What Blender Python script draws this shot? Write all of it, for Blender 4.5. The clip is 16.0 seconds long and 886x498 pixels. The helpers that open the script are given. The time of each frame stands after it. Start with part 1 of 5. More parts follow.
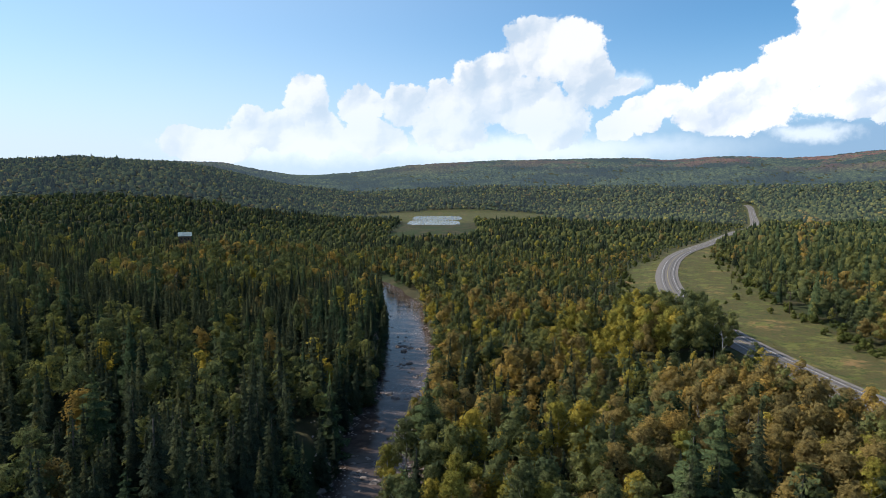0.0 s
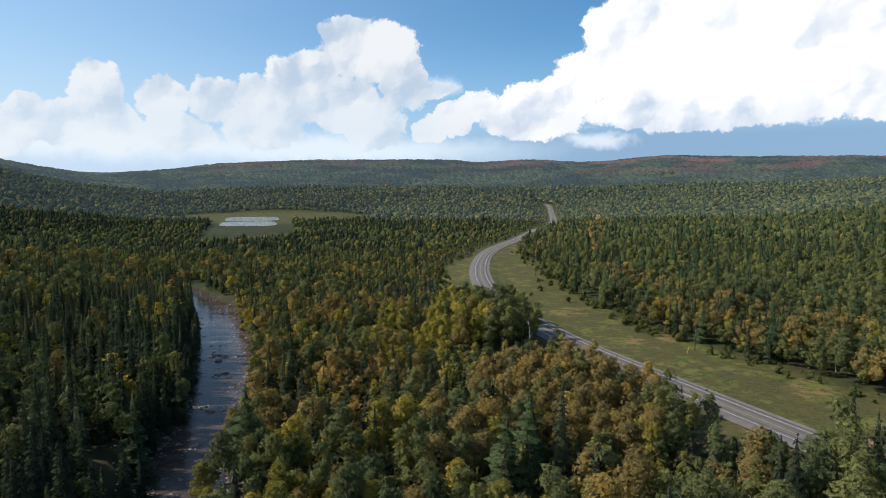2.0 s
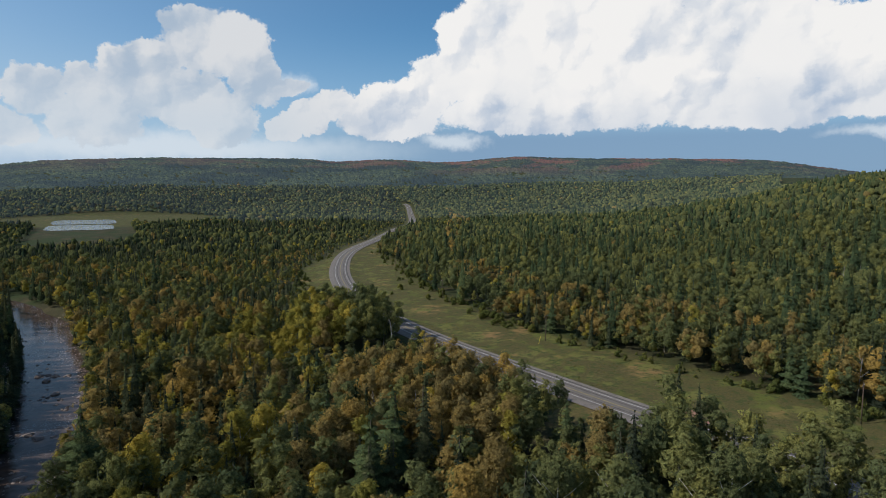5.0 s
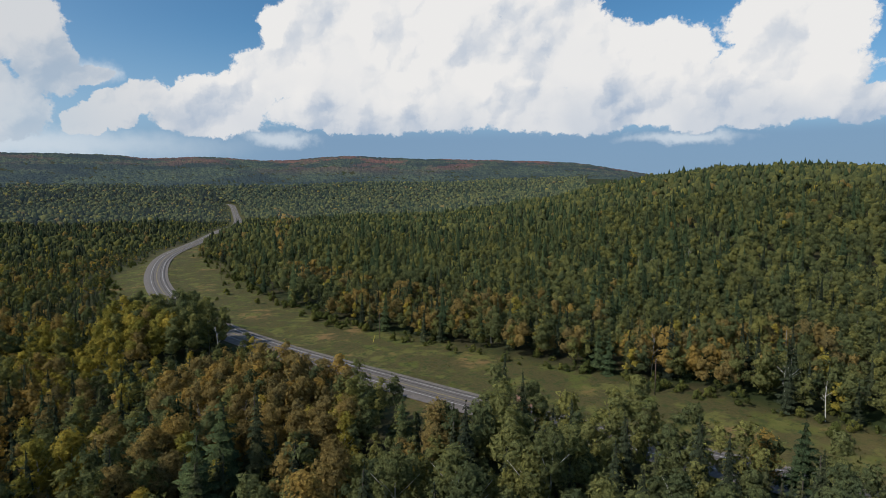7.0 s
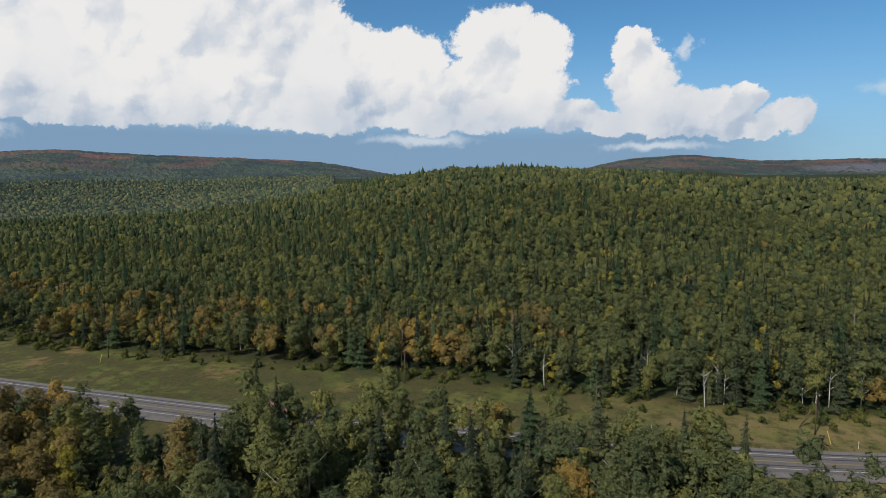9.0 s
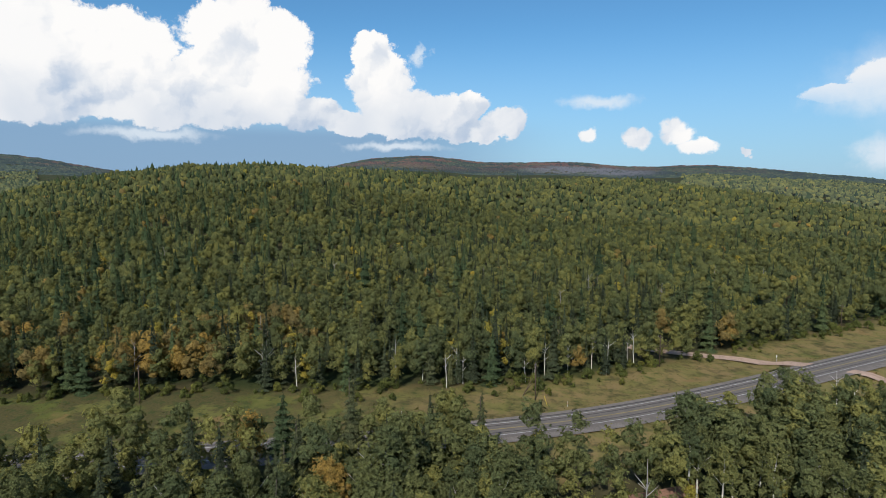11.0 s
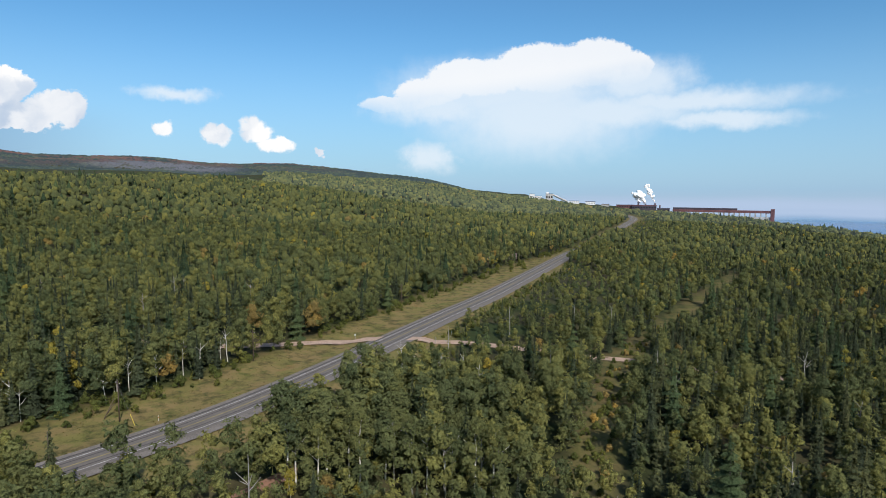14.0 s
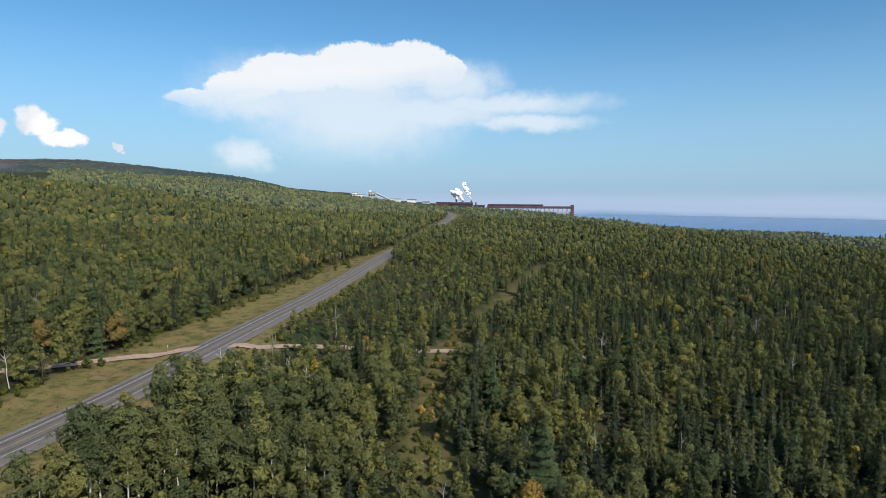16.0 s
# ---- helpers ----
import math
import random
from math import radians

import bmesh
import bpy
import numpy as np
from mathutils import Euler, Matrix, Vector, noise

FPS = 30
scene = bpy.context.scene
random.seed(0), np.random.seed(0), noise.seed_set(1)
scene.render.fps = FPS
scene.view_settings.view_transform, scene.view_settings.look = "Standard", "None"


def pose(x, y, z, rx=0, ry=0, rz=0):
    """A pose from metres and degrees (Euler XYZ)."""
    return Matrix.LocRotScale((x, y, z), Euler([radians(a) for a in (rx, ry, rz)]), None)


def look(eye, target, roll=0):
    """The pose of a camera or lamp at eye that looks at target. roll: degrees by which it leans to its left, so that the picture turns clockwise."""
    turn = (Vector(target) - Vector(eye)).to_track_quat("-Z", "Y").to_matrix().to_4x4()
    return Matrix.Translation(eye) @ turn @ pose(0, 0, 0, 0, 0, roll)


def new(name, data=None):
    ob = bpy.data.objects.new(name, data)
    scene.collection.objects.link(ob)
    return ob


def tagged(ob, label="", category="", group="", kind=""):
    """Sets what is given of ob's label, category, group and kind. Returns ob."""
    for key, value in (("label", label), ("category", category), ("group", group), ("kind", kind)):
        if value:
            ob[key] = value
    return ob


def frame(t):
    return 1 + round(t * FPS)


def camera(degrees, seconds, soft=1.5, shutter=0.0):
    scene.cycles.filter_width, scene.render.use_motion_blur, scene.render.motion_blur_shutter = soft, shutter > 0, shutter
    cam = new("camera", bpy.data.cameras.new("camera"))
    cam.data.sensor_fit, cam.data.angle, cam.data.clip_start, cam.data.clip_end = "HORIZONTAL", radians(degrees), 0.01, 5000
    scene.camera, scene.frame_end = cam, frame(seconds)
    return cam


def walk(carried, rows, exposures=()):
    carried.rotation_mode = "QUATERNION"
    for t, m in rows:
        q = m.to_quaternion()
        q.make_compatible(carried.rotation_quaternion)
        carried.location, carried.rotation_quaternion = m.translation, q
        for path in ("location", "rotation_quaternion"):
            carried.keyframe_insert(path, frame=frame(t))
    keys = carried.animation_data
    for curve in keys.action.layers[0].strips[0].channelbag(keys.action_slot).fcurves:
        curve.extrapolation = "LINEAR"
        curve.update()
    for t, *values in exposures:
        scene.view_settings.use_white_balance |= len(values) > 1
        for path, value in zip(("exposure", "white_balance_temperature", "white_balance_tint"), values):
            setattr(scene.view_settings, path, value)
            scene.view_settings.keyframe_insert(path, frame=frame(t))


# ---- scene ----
cam = camera(71.1, 16.0, 0.9)
EYE = 60.0
ROWS = [  # seconds, yaw, pitch, roll
    (0.0, 0.0, -5.34, 0.0), (0.5, -2.77, -5.35, 0.1), (1.0, -6.77, -5.34, 0.06), (1.5, -11.54, -5.32, 0.12),
    (2.0, -16.6, -5.32, 0.16), (2.5, -21.64, -5.33, 0.18), (3.0, -25.96, -5.32, 0.2), (3.2, -27.5, -5.33, 0.15),
    (5.3, -30.5, -5.3, 0.01), (5.5, -31.73, -5.31, 0.0), (6.0, -35.3, -5.34, 0.08), (6.5, -39.59, -5.32, 0.07),
    (7.0, -45.03, -5.33, 0.09), (7.5, -50.86, -5.33, 0.08), (8.0, -56.71, -5.32, 0.08), (8.5, -62.36, -5.34, 0.07),
    (8.7, -64.63, -5.34, 0.09), (10.8, -88.47, -5.42, 0.13), (11.0, -91.06, -5.43, 0.13), (11.5, -97.3, -5.45, 0.16),
    (12.0, -104.28, -5.5, 0.2), (12.5, -111.42, -5.53, 0.21), (13.0, -116.93, -5.55, 0.2), (13.5, -122.37, -5.58, 0.21),
    (14.0, -128.07, -5.6, 0.2), (14.5, -133.68, -5.62, 0.18), (15.0, -138.18, -5.65, 0.14), (15.5, -142.04, -5.7, 0.08),
    (16.0, -144.28, -5.72, 0.02),
]
walk(cam, [(t, pose(0, 0, EYE) @ pose(0, 0, 0, 0, 0, yaw) @ pose(0, 0, 0, 90 + pitch, 0, 0) @ pose(0, 0, 0, 0, 0, roll)) for t, yaw, pitch, roll in ROWS],
     exposures=[(0.0, 0.30), (3.0, -0.02), (5.5, -0.27), (8.5, -0.33), (11.0, -0.08), (13.0, 0.02), (16.0, 0.0)])

# ---- sky, clouds and sun ----
SUN_AZ, SUN_EL = -72.0, 40.0   # degrees clockwise from +y, degrees up


class Graph:
    """Short hand for node trees: every method adds one node and returns its output."""

    def __init__(self, tree):
        self.tree = tree
        tree.nodes.clear()

    def node(self, kind, ins=()):
        n = self.tree.nodes.new(kind)
        for k, v in (ins.items() if isinstance(ins, dict) else enumerate(ins)):
            if isinstance(v, bpy.types.NodeSocket):
                self.tree.links.new(v, n.inputs[k])
            elif v is not None:
                n.inputs[k].default_value = v
        return n

    def math(self, op, a, b=None, c=None, clamp=False):
        n = self.node("ShaderNodeMath", (a, b, c))
        n.operation, n.use_clamp = op, clamp
        return n.outputs[0]

    def vec(self, op, a, b=None):
        n = self.node("ShaderNodeVectorMath", (a, b))
        n.operation = op
        return n.outputs[1] if op in ("LENGTH", "DOT_PRODUCT", "DISTANCE") else n.outputs[0]

    def step(self, v, lo, hi, a=0.0, b=1.0):
        n = self.node("ShaderNodeMapRange", {0: v, 1: lo, 2: hi, 3: a, 4: b})
        n.interpolation_type = "SMOOTHSTEP"
        return n.outputs[0]

    def mix(self, f, a, b, blend="MIX"):
        n = self.tree.nodes.new("ShaderNodeMix")
        n.data_type, n.blend_type = "RGBA", blend
        for k, v in ((0, f), (6, a), (7, b)):
            if isinstance(v, bpy.types.NodeSocket):
                self.tree.links.new(v, n.inputs[k])
            else:
                n.inputs[k].default_value = v if k == 0 or len(v) == 4 else (*v, 1)
        return n.outputs[2]

    def noise(self, v, scale, detail=3.0, rough=0.55, out=0):
        ins = {"Scale": scale, "Detail": detail, "Roughness": rough}
        if v is not None:
            ins["Vector"] = v
        return self.node("ShaderNodeTexNoise", ins).outputs[out]

    def voronoi(self, v, scale, feature="F1", smooth=0.6):
        n = self.node("ShaderNodeTexVoronoi", {"Scale": scale, "Vector": v})
        n.feature = feature
        if feature == "SMOOTH_F1":
            n.inputs["Smoothness"].default_value = smooth
        return n.outputs[0]


# clouds: bearing, height, half width, half height, all in degrees
CLOUD_WEST = [(-22.2, 4.2, 2.0, 1.3), (-19.3, 4.0, 2.8, 1.4), (-16.7, 5.6, 1.9, 1.7), (-14.3, 5.1, 2.2, 2.0), (-12.1, 7.6, 1.9, 2.4),
              (-11.4, 5.4, 2.5, 2.2), (-7.4, 7.7, 2.1, 1.5), (-3.3, 7.8, 2.3, 1.9), (-6.4, 4.8, 3.1, 1.6), (-0.2, 8.5, 1.6, 1.4),
              (3.4, 8.3, 3.1, 2.7), (5.1, 10.7, 2.1, 1.7), (10.1, 12.4, 4.4, 2.7), (7.9, 13.7, 2.2, 1.5), (0.8, 5.8, 3.6, 2.3),
              (7.5, 7.5, 3.5, 2.5), (13.1, 9.3, 2.2, 2.3), (10.2, 6.2, 3.0, 2.2), (15.8, 9.2, 1.7, 0.9), (15.4, 5.6, 1.4, 1.2)]
CLOUD_MAIN = [(19.6, 7.7, 1.9, 1.4), (17.4, 6.6, 1.7, 1.4), (22.4, 7.2, 1.8, 1.6), (26.4, 7.8, 3.6, 2.2), (29.5, 10.0, 3.1, 2.4),
              (32.0, 12.9, 3.3, 3.5), (36.0, 16.5, 4.0, 4.2), (24.4, 6.0, 4.5, 1.5), (37.6, 10.9, 6.5, 4.8), (45.0, 15.4, 5.8, 6.0),
              (45.6, 8.8, 8.2, 3.3), (52.1, 10.8, 5.4, 4.1), (54.5, 16.0, 4.5, 4.5), (61.3, 10.2, 5.0, 4.2), (37.7, 6.8, 8.1, 1.7),
              (56.6, 7.2, 10.9, 2.0)]
CLOUD_EAST = [(79.0, 6.8, 3.6, 1.5), (82.5, 6.0, 3.2, 1.1), (88.5, 5.7, 5.0, 1.2), (94.0, 5.3, 4.2, 1.1), (58.3, 11.6, 5.4, 3.6), (64.4, 11.0, 4.5, 3.4), (73.6, 12.9, 5.4, 3.6), (73.0, 9.2, 6.5, 3.3), (68.9, 7.1, 8.8, 2.0),
              (84.7, 11.8, 2.1, 1.9), (85.2, 9.4, 3.1, 2.4), (86.7, 7.2, 3.8, 2.2), (90.3, 6.5, 3.1, 2.0), (93.7, 7.4, 1.5, 1.4),
              (96.7, 5.9, 2.3, 1.7)]
CLOUD_SMALL = [(104.0, 4.8, 0.95, 0.75), (108.1, 4.5, 1.2, 0.9), (111.3, 5.0, 1.5, 1.1), (112.9, 3.8, 1.6, 0.7), (116.8, 3.0, 0.45, 0.35)]
CLOUD_ANVIL = [(123.4, 7.5, 3.2, 0.8), (126.8, 8.6, 3.4, 1.3), (131.0, 9.9, 4.8, 1.8), (137.0, 10.6, 4.8, 2.2), (141.5, 10.8, 4.2, 2.1), (144.6, 10.3, 1.9, 1.6)]
CLOUD_VEIL = [(136.5, 8.8, 8.5, 2.8), (128.0, 7.2, 6.5, 1.7), (133.0, 8.6, 9.5, 3.0), (145.0, 9.1, 5.0, 2.0), (149.0, 7.4, 10.0, 1.1), (151.8, 5.8, 6.0, 0.8), (142.6, 6.7, 9.5, 1.8),
              (136.5, 6.4, 10.0, 4.0), (127.0, 2.8, 2.8, 1.4), (104.9, 7.7, 3.2, 0.6), (89.0, 11.8, 0.8, 1.0), (5.0, 3.7, 20.0, 1.4),
              (15.8, 9.4, 2.2, 1.0), (65.8, 4.6, 5.0, 0.5), (86.7, 3.9, 4.5, 0.4), (30.5, 4.5, 3.0, 0.7), (-13.0, 3.8, 10.0, 1.5)]

world = bpy.data.worlds.new("sky")
scene.world = world
world.use_nodes = True
g = Graph(world.node_tree)
way = g.node("ShaderNodeTexCoord").outputs["Generated"]
xyz = g.node("ShaderNodeSeparateXYZ", (way,)).outputs
bearing = g.math("MULTIPLY", g.math("ARCTAN2", xyz[0], xyz[1]), 180 / math.pi)
height = g.math("MULTIPLY", g.math("ARCSINE", xyz[2]), 180 / math.pi)
flat = g.node("ShaderNodeCombineXYZ", (bearing, height, 0.0)).outputs[0]


def puffs(place, rows):
    """How deep a place of the sky lies in the nearest of the puffs: 1 in a middle, 0 on an edge."""
    total = None
    for a, e, w, h in rows:
        off = g.vec("MULTIPLY", g.vec("SUBTRACT", place, (a, e, 0)), (1 / w, 1 / h, 0))
        depth = g.math("SUBTRACT", 1.0, g.vec("LENGTH", off))
        total = depth if total is None else g.math("SMOOTH_MAX", total, depth, 0.12)
    return total


def billow(place, scale, soft):
    return g.voronoi(place, scale, "SMOOTH_F1", soft)


warp = g.vec("MULTIPLY", g.vec("SUBTRACT", g.noise(flat, 0.5, 5.0, 0.6, 1), (0.5, 0.5, 0.5)), (2.6, 2.2, 0.0))
bent = g.vec("ADD", flat, warp)
relief, lumps = None, None
for scale, soft, weight, lean, depth in ((0.20, 0.8, 1.0, 1.6, 1.0), (0.55, 0.6, 0.6, 0.6, 0.42), (1.5, 0.4, 0.28, 0.22, 0.10), (4.0, 0.3, 0.11, 0.09, 0.02)):
    here = billow(bent, scale, soft)
    there = billow(g.vec("ADD", bent, (-0.75 * lean, 0.7 * lean, 0.0)), scale, soft)
    slope = g.math("MULTIPLY", g.math("SUBTRACT", there, here), depth)
    relief = slope if relief is None else g.math("ADD", relief, slope)
    lumps = g.math("MULTIPLY", here, weight) if lumps is None else g.math("MULTIPLY_ADD", here, weight, lumps)
heap = g.math("MAXIMUM", g.math("MAXIMUM", puffs(bent, CLOUD_WEST), puffs(bent, CLOUD_MAIN)), puffs(bent, CLOUD_EAST))
high = puffs(bent, CLOUD_SMALL)
free = g.step(g.math("SUBTRACT", high, heap), -0.05, 0.05)
heap = g.math("MAXIMUM", heap, high)
wisps = g.math("SUBTRACT", g.noise(flat, 2.4, 4.0, 0.65), 0.5)
edge = g.math("MULTIPLY_ADD", g.math("SUBTRACT", 1.0, lumps), 0.34, g.math("MULTIPLY_ADD", wisps, 0.26, g.math("ADD", heap, g.step(bearing, 30.0, 16.0, 0.03, 0.09))))
cover = g.math("MULTIPLY_ADD", free, g.math("SUBTRACT", g.step(edge, -0.05, 0.34), g.step(edge, 0.0, 0.15)), g.step(edge, 0.0, 0.15))
veil = puffs(g.vec("ADD", flat, g.vec("MULTIPLY", warp, (2.2, 0.8, 0.0))), CLOUD_VEIL)
thin = g.math("MULTIPLY", g.step(veil, -0.35, 0.75), 0.8)
lit = g.step(relief, -0.42, 0.10)
low = g.step(g.math("MULTIPLY_ADD", lumps, -1.6, height), 4.0, 9.0)          # the undersides are grey
low = g.math("MAXIMUM", low, g.math("MULTIPLY", free, 0.85))
broad = g.step(g.noise(flat, 0.13, 2.0, 0.5), 0.40, 0.60)
shade = g.math("MULTIPLY_ADD", low, 0.40, g.math("MULTIPLY_ADD", lit, 0.62, g.math("MULTIPLY_ADD", broad, 0.20, -0.06)), clamp=True)
grey = g.mix(shade, (0.40, 0.53, 0.72), (1.04, 1.03, 1.02))
air = g.node("ShaderNodeTexSky")
air.sky_type, air.sun_disc, air.sun_elevation, air.sun_rotation = "NISHITA", False, radians(SUN_EL), radians(SUN_AZ)
air.altitude, air.air_density, air.dust_density, air.ozone_density = 300.0, 1.0, 0.5, 1.5
sky = air.outputs[0]
SKY = 0.106
sky = g.vec("MULTIPLY", sky, (SKY * 0.55, SKY * 0.97, SKY * 1.20))
fog = g.math("MULTIPLY", g.step(g.math("MULTIPLY_ADD", g.noise(g.vec("MULTIPLY", flat, (0.25, 1.6, 0.0)), 0.6, 3.0), 0.9, height), 0.7, -0.6), 0.85)
mist = g.math("MULTIPLY_ADD", g.step(height, 15.0, -1.0), 0.75, g.math("MULTIPLY", g.step(bearing, 40.0, -25.0), 0.40))
sky = g.mix(mist, sky, g.mix(g.step(bearing, 25.0, -40.0), g.mix(g.step(bearing, 70.0, 120.0), (0.44, 0.60, 0.82), (0.36, 0.53, 0.78)), (0.60, 0.73, 0.85)))
gloom = g.math("MULTIPLY", g.math("MULTIPLY", g.step(bearing, 8.0, 34.0), g.step(bearing, 104.0, 86.0)), g.step(height, 7.0, 4.5))
sky = g.mix(g.math("MULTIPLY", fog, g.step(bearing, 128.0, 146.0)), sky, (0.40, 0.54, 0.70))
sky = g.mix(g.math("MULTIPLY", gloom, 0.8), sky, (0.23, 0.37, 0.57))
sky = g.mix(thin, sky, (0.80, 0.88, 0.96))
hazy = g.mix(g.step(g.math("MULTIPLY_ADD", broad, 0.10, relief), -0.26, 0.20), (0.46, 0.57, 0.71), (0.82, 0.84, 0.87))
grey = g.mix(g.step(bearing, 27.0, 13.0), grey, hazy)
distant = g.math("MULTIPLY", g.step(bearing, 21.0, 12.0), g.step(height, 12.0, 3.5, 0.05, 0.55))     # the western clouds stand far off in the haze
grey = g.mix(distant, grey, g.mix(0.6, sky, (0.70, 0.79, 0.88)))
anvil = g.math("MULTIPLY_ADD", wisps, 0.30, puffs(g.vec("ADD", flat, g.vec("MULTIPLY", warp, (0.7, 0.5, 0.0))), CLOUD_ANVIL))
under = g.math("SUBTRACT", height, g.math("MULTIPLY_ADD", g.math("SUBTRACT", bearing, 121.0), 0.11, 6.3))     # it thins out downwards
anvil = g.math("MULTIPLY", g.step(anvil, 0.0, 0.16), g.step(under, -0.4, 2.4))
sky = g.mix(g.math("MULTIPLY", anvil, 0.93), sky, (0.92, 0.94, 0.97))
sky = g.mix(cover, sky, grey)
back = g.node("ShaderNodeBackground", (sky, 1.0)).outputs[0]
g.node("ShaderNodeOutputWorld", (back,))

sun = new("sun", bpy.data.lights.new("sun", "SUN"))
sun.data.energy, sun.data.angle, sun.data.color = 4.9, radians(0.53), (1.0, 0.95, 0.87)
sun.matrix_world = look((math.sin(radians(SUN_AZ)) * 500, math.cos(radians(SUN_AZ)) * 500, 500 * math.tan(radians(SUN_EL))), (0, 0, 0))

# ---- the lie of the land ----
ROAD = [(838, 1720), (795, 1600), (540, 1073), (420, 890), (320, 730), (228, 590), (172, 470), (136, 360), (121, 270),
        (119, 210), (123.5, 150), (127.5, 110), (134.5, 62), (144, 10), (157, -40), (175, -82), (203, -135), (228, -182), (257, -238), (310, -330),
        (368, -430), (440, -560), (530, -710), (640, -900), (760, -1090), (900, -1240), (1100, -1400)]
RIVER = [(-40, -160), (-42, -60), (-36, 40), (-17, 131), (-19, 156), (-14, 200), (-15, 250), (-21, 310), (-30, 384), (-62, 470), (-140, 560), (-260, 640), (-420, 690)]
LAKE = -72.0


def curve(points, n=12):
    """Catmull-Rom through the points of the plan."""
    p = np.array([points[0], *points, points[-1]], float)
    out = []
    for i in range(1, len(p) - 2):
        for s in np.linspace(0, 1, n, endpoint=False):
            a, b, c, d = p[i - 1:i + 3]
            out.append(0.5 * (2 * b + (c - a) * s + (2 * a - 5 * b + 4 * c - d) * s * s + (3 * b - a - 3 * c + d) * s ** 3))
    out.append(p[-2])
    return np.array(out)


ROAD_LINE, RIVER_LINE = curve(ROAD, 10), curve(RIVER, 10)


def beside(line, x, y):
    """Signed distance from a line of the plan (positive on its left-hand side) and the share of its length."""
    x, y = np.asarray(x, float).ravel(), np.asarray(y, float).ravel()
    if x.size <= 500:
        a, e = line[:-1], np.diff(line, axis=0)
        px, py = x[:, None] - a[:, 0], y[:, None] - a[:, 1]
        s = np.clip((px * e[:, 0] + py * e[:, 1]) / (e ** 2).sum(1), 0, 1)
        ox, oy = px - s * e[:, 0], py - s * e[:, 1]
        i, row = np.argmin(ox ** 2 + oy ** 2, 1), np.arange(x.size)
        side = np.sign(e[i, 0] * oy[row, i] - e[i, 1] * ox[row, i])
        return np.hypot(ox[row, i], oy[row, i]) * np.where(side == 0, 1, side), i + s[row, i]
    best, side, along = np.full(x.size, 1e18), np.zeros(x.size), np.zeros(x.size)
    for i in range(len(line) - 1):
        (ax, ay), (bx, by) = line[i], line[i + 1]
        dx, dy = bx - ax, by - ay
        s = np.clip(((x - ax) * dx + (y - ay) * dy) / (dx * dx + dy * dy), 0, 1)
        ox, oy = x - ax - s * dx, y - ay - s * dy
        d2 = ox * ox + oy * oy
        near = d2 < best
        best = np.where(near, d2, best)
        side = np.where(near, np.sign(dx * oy - dy * ox), side)
        along = np.where(near, i + s, along)
    return np.sqrt(best) * np.where(side == 0, 1, side), along


def smooth(v, lo, hi):
    s = np.clip((v - lo) / (hi - lo), 0, 1)
    return s * s * (3 - 2 * s)


def waves(x, y, size, seed=0.0):
    """Soft rolling noise, about -1 to 1."""
    x, y = x / size, y / size
    return (np.sin(x * 1.3 + 1.7 * np.sin(y * 0.9 + seed) + seed) + np.sin(y * 1.7 + 1.3 * np.sin(x * 1.1 + 2 * seed) + 3 * seed)
            + 0.6 * np.sin(x * 2.9 - y * 2.3 + 5 * seed + np.sin(y * 2.1))) / 2.6


def bent_line(az, rows):
    """A soft profile over bearings, from a few (bearing, value) rows."""
    a, v = np.array(rows, float).T
    k = np.linspace(-6, 6, 13)
    return sum(np.interp(az + o, a, v) * w for o, w in zip(k * 0.35, np.exp(-k * k / 18))) / np.exp(-k * k / 18).sum()


# ridges: bearing, and the height over the camera's level at which the crest stands, in degrees
EAST_CREST = [(20, -2.5), (33, -2.0), (46, -1.2), (53.6, 0.0), (59, 0.9), (64.7, 1.6), (69, 2.3), (75, 2.4), (81, 2.0), (93, 1.3),
              (107, 1.15), (117, 1.0), (127, 0.45), (134, -0.5), (140, -1.3), (150, -2.2), (165, -3.0)]
FAR_CREST = [(-60, 2.0), (-36, 2.0), (-24, 2.2), (-19.1, 2.3), (-17.3, 1.85), (-13.4, 1.25), (-11.5, 1.3), (-7.4, 1.6), (-3.3, 2.2), (4, 2.6), (11, 2.7), (17.6, 2.75), (19.2, 2.45), (24, 2.75), (30, 2.45),
             (36, 3.0), (43, 2.75), (50, 2.65), (57, 2.4), (60.5, 1.8), (64, 1.2), (78, 1.2), (84, 2.6), (89.3, 2.95), (95, 2.3), (103, 2.35),
             (108, 1.85), (114, 2.0), (118, 1.65), (123, 1.1), (130, 0.5), (137, 0.0), (145, -0.8)]


WEST_CREST = [(-60, 2.0), (-42, 2.0), (-35.3, 2.05), (-30.5, 2.5), (-26, 2.4), (-23.6, 2.2), (-21, 1.75), (-18.2, 0.9), (-13.5, -0.2), (-7, -1.5), (0, -2.6), (10, -4.0)]


COAST_AZ, COAST_EL = [120, 134, 138, 142, 147, 152, 156, 170], [0.0, -0.7, -1.15, -1.45, -1.9, -2.5, -2.9, -2.9]


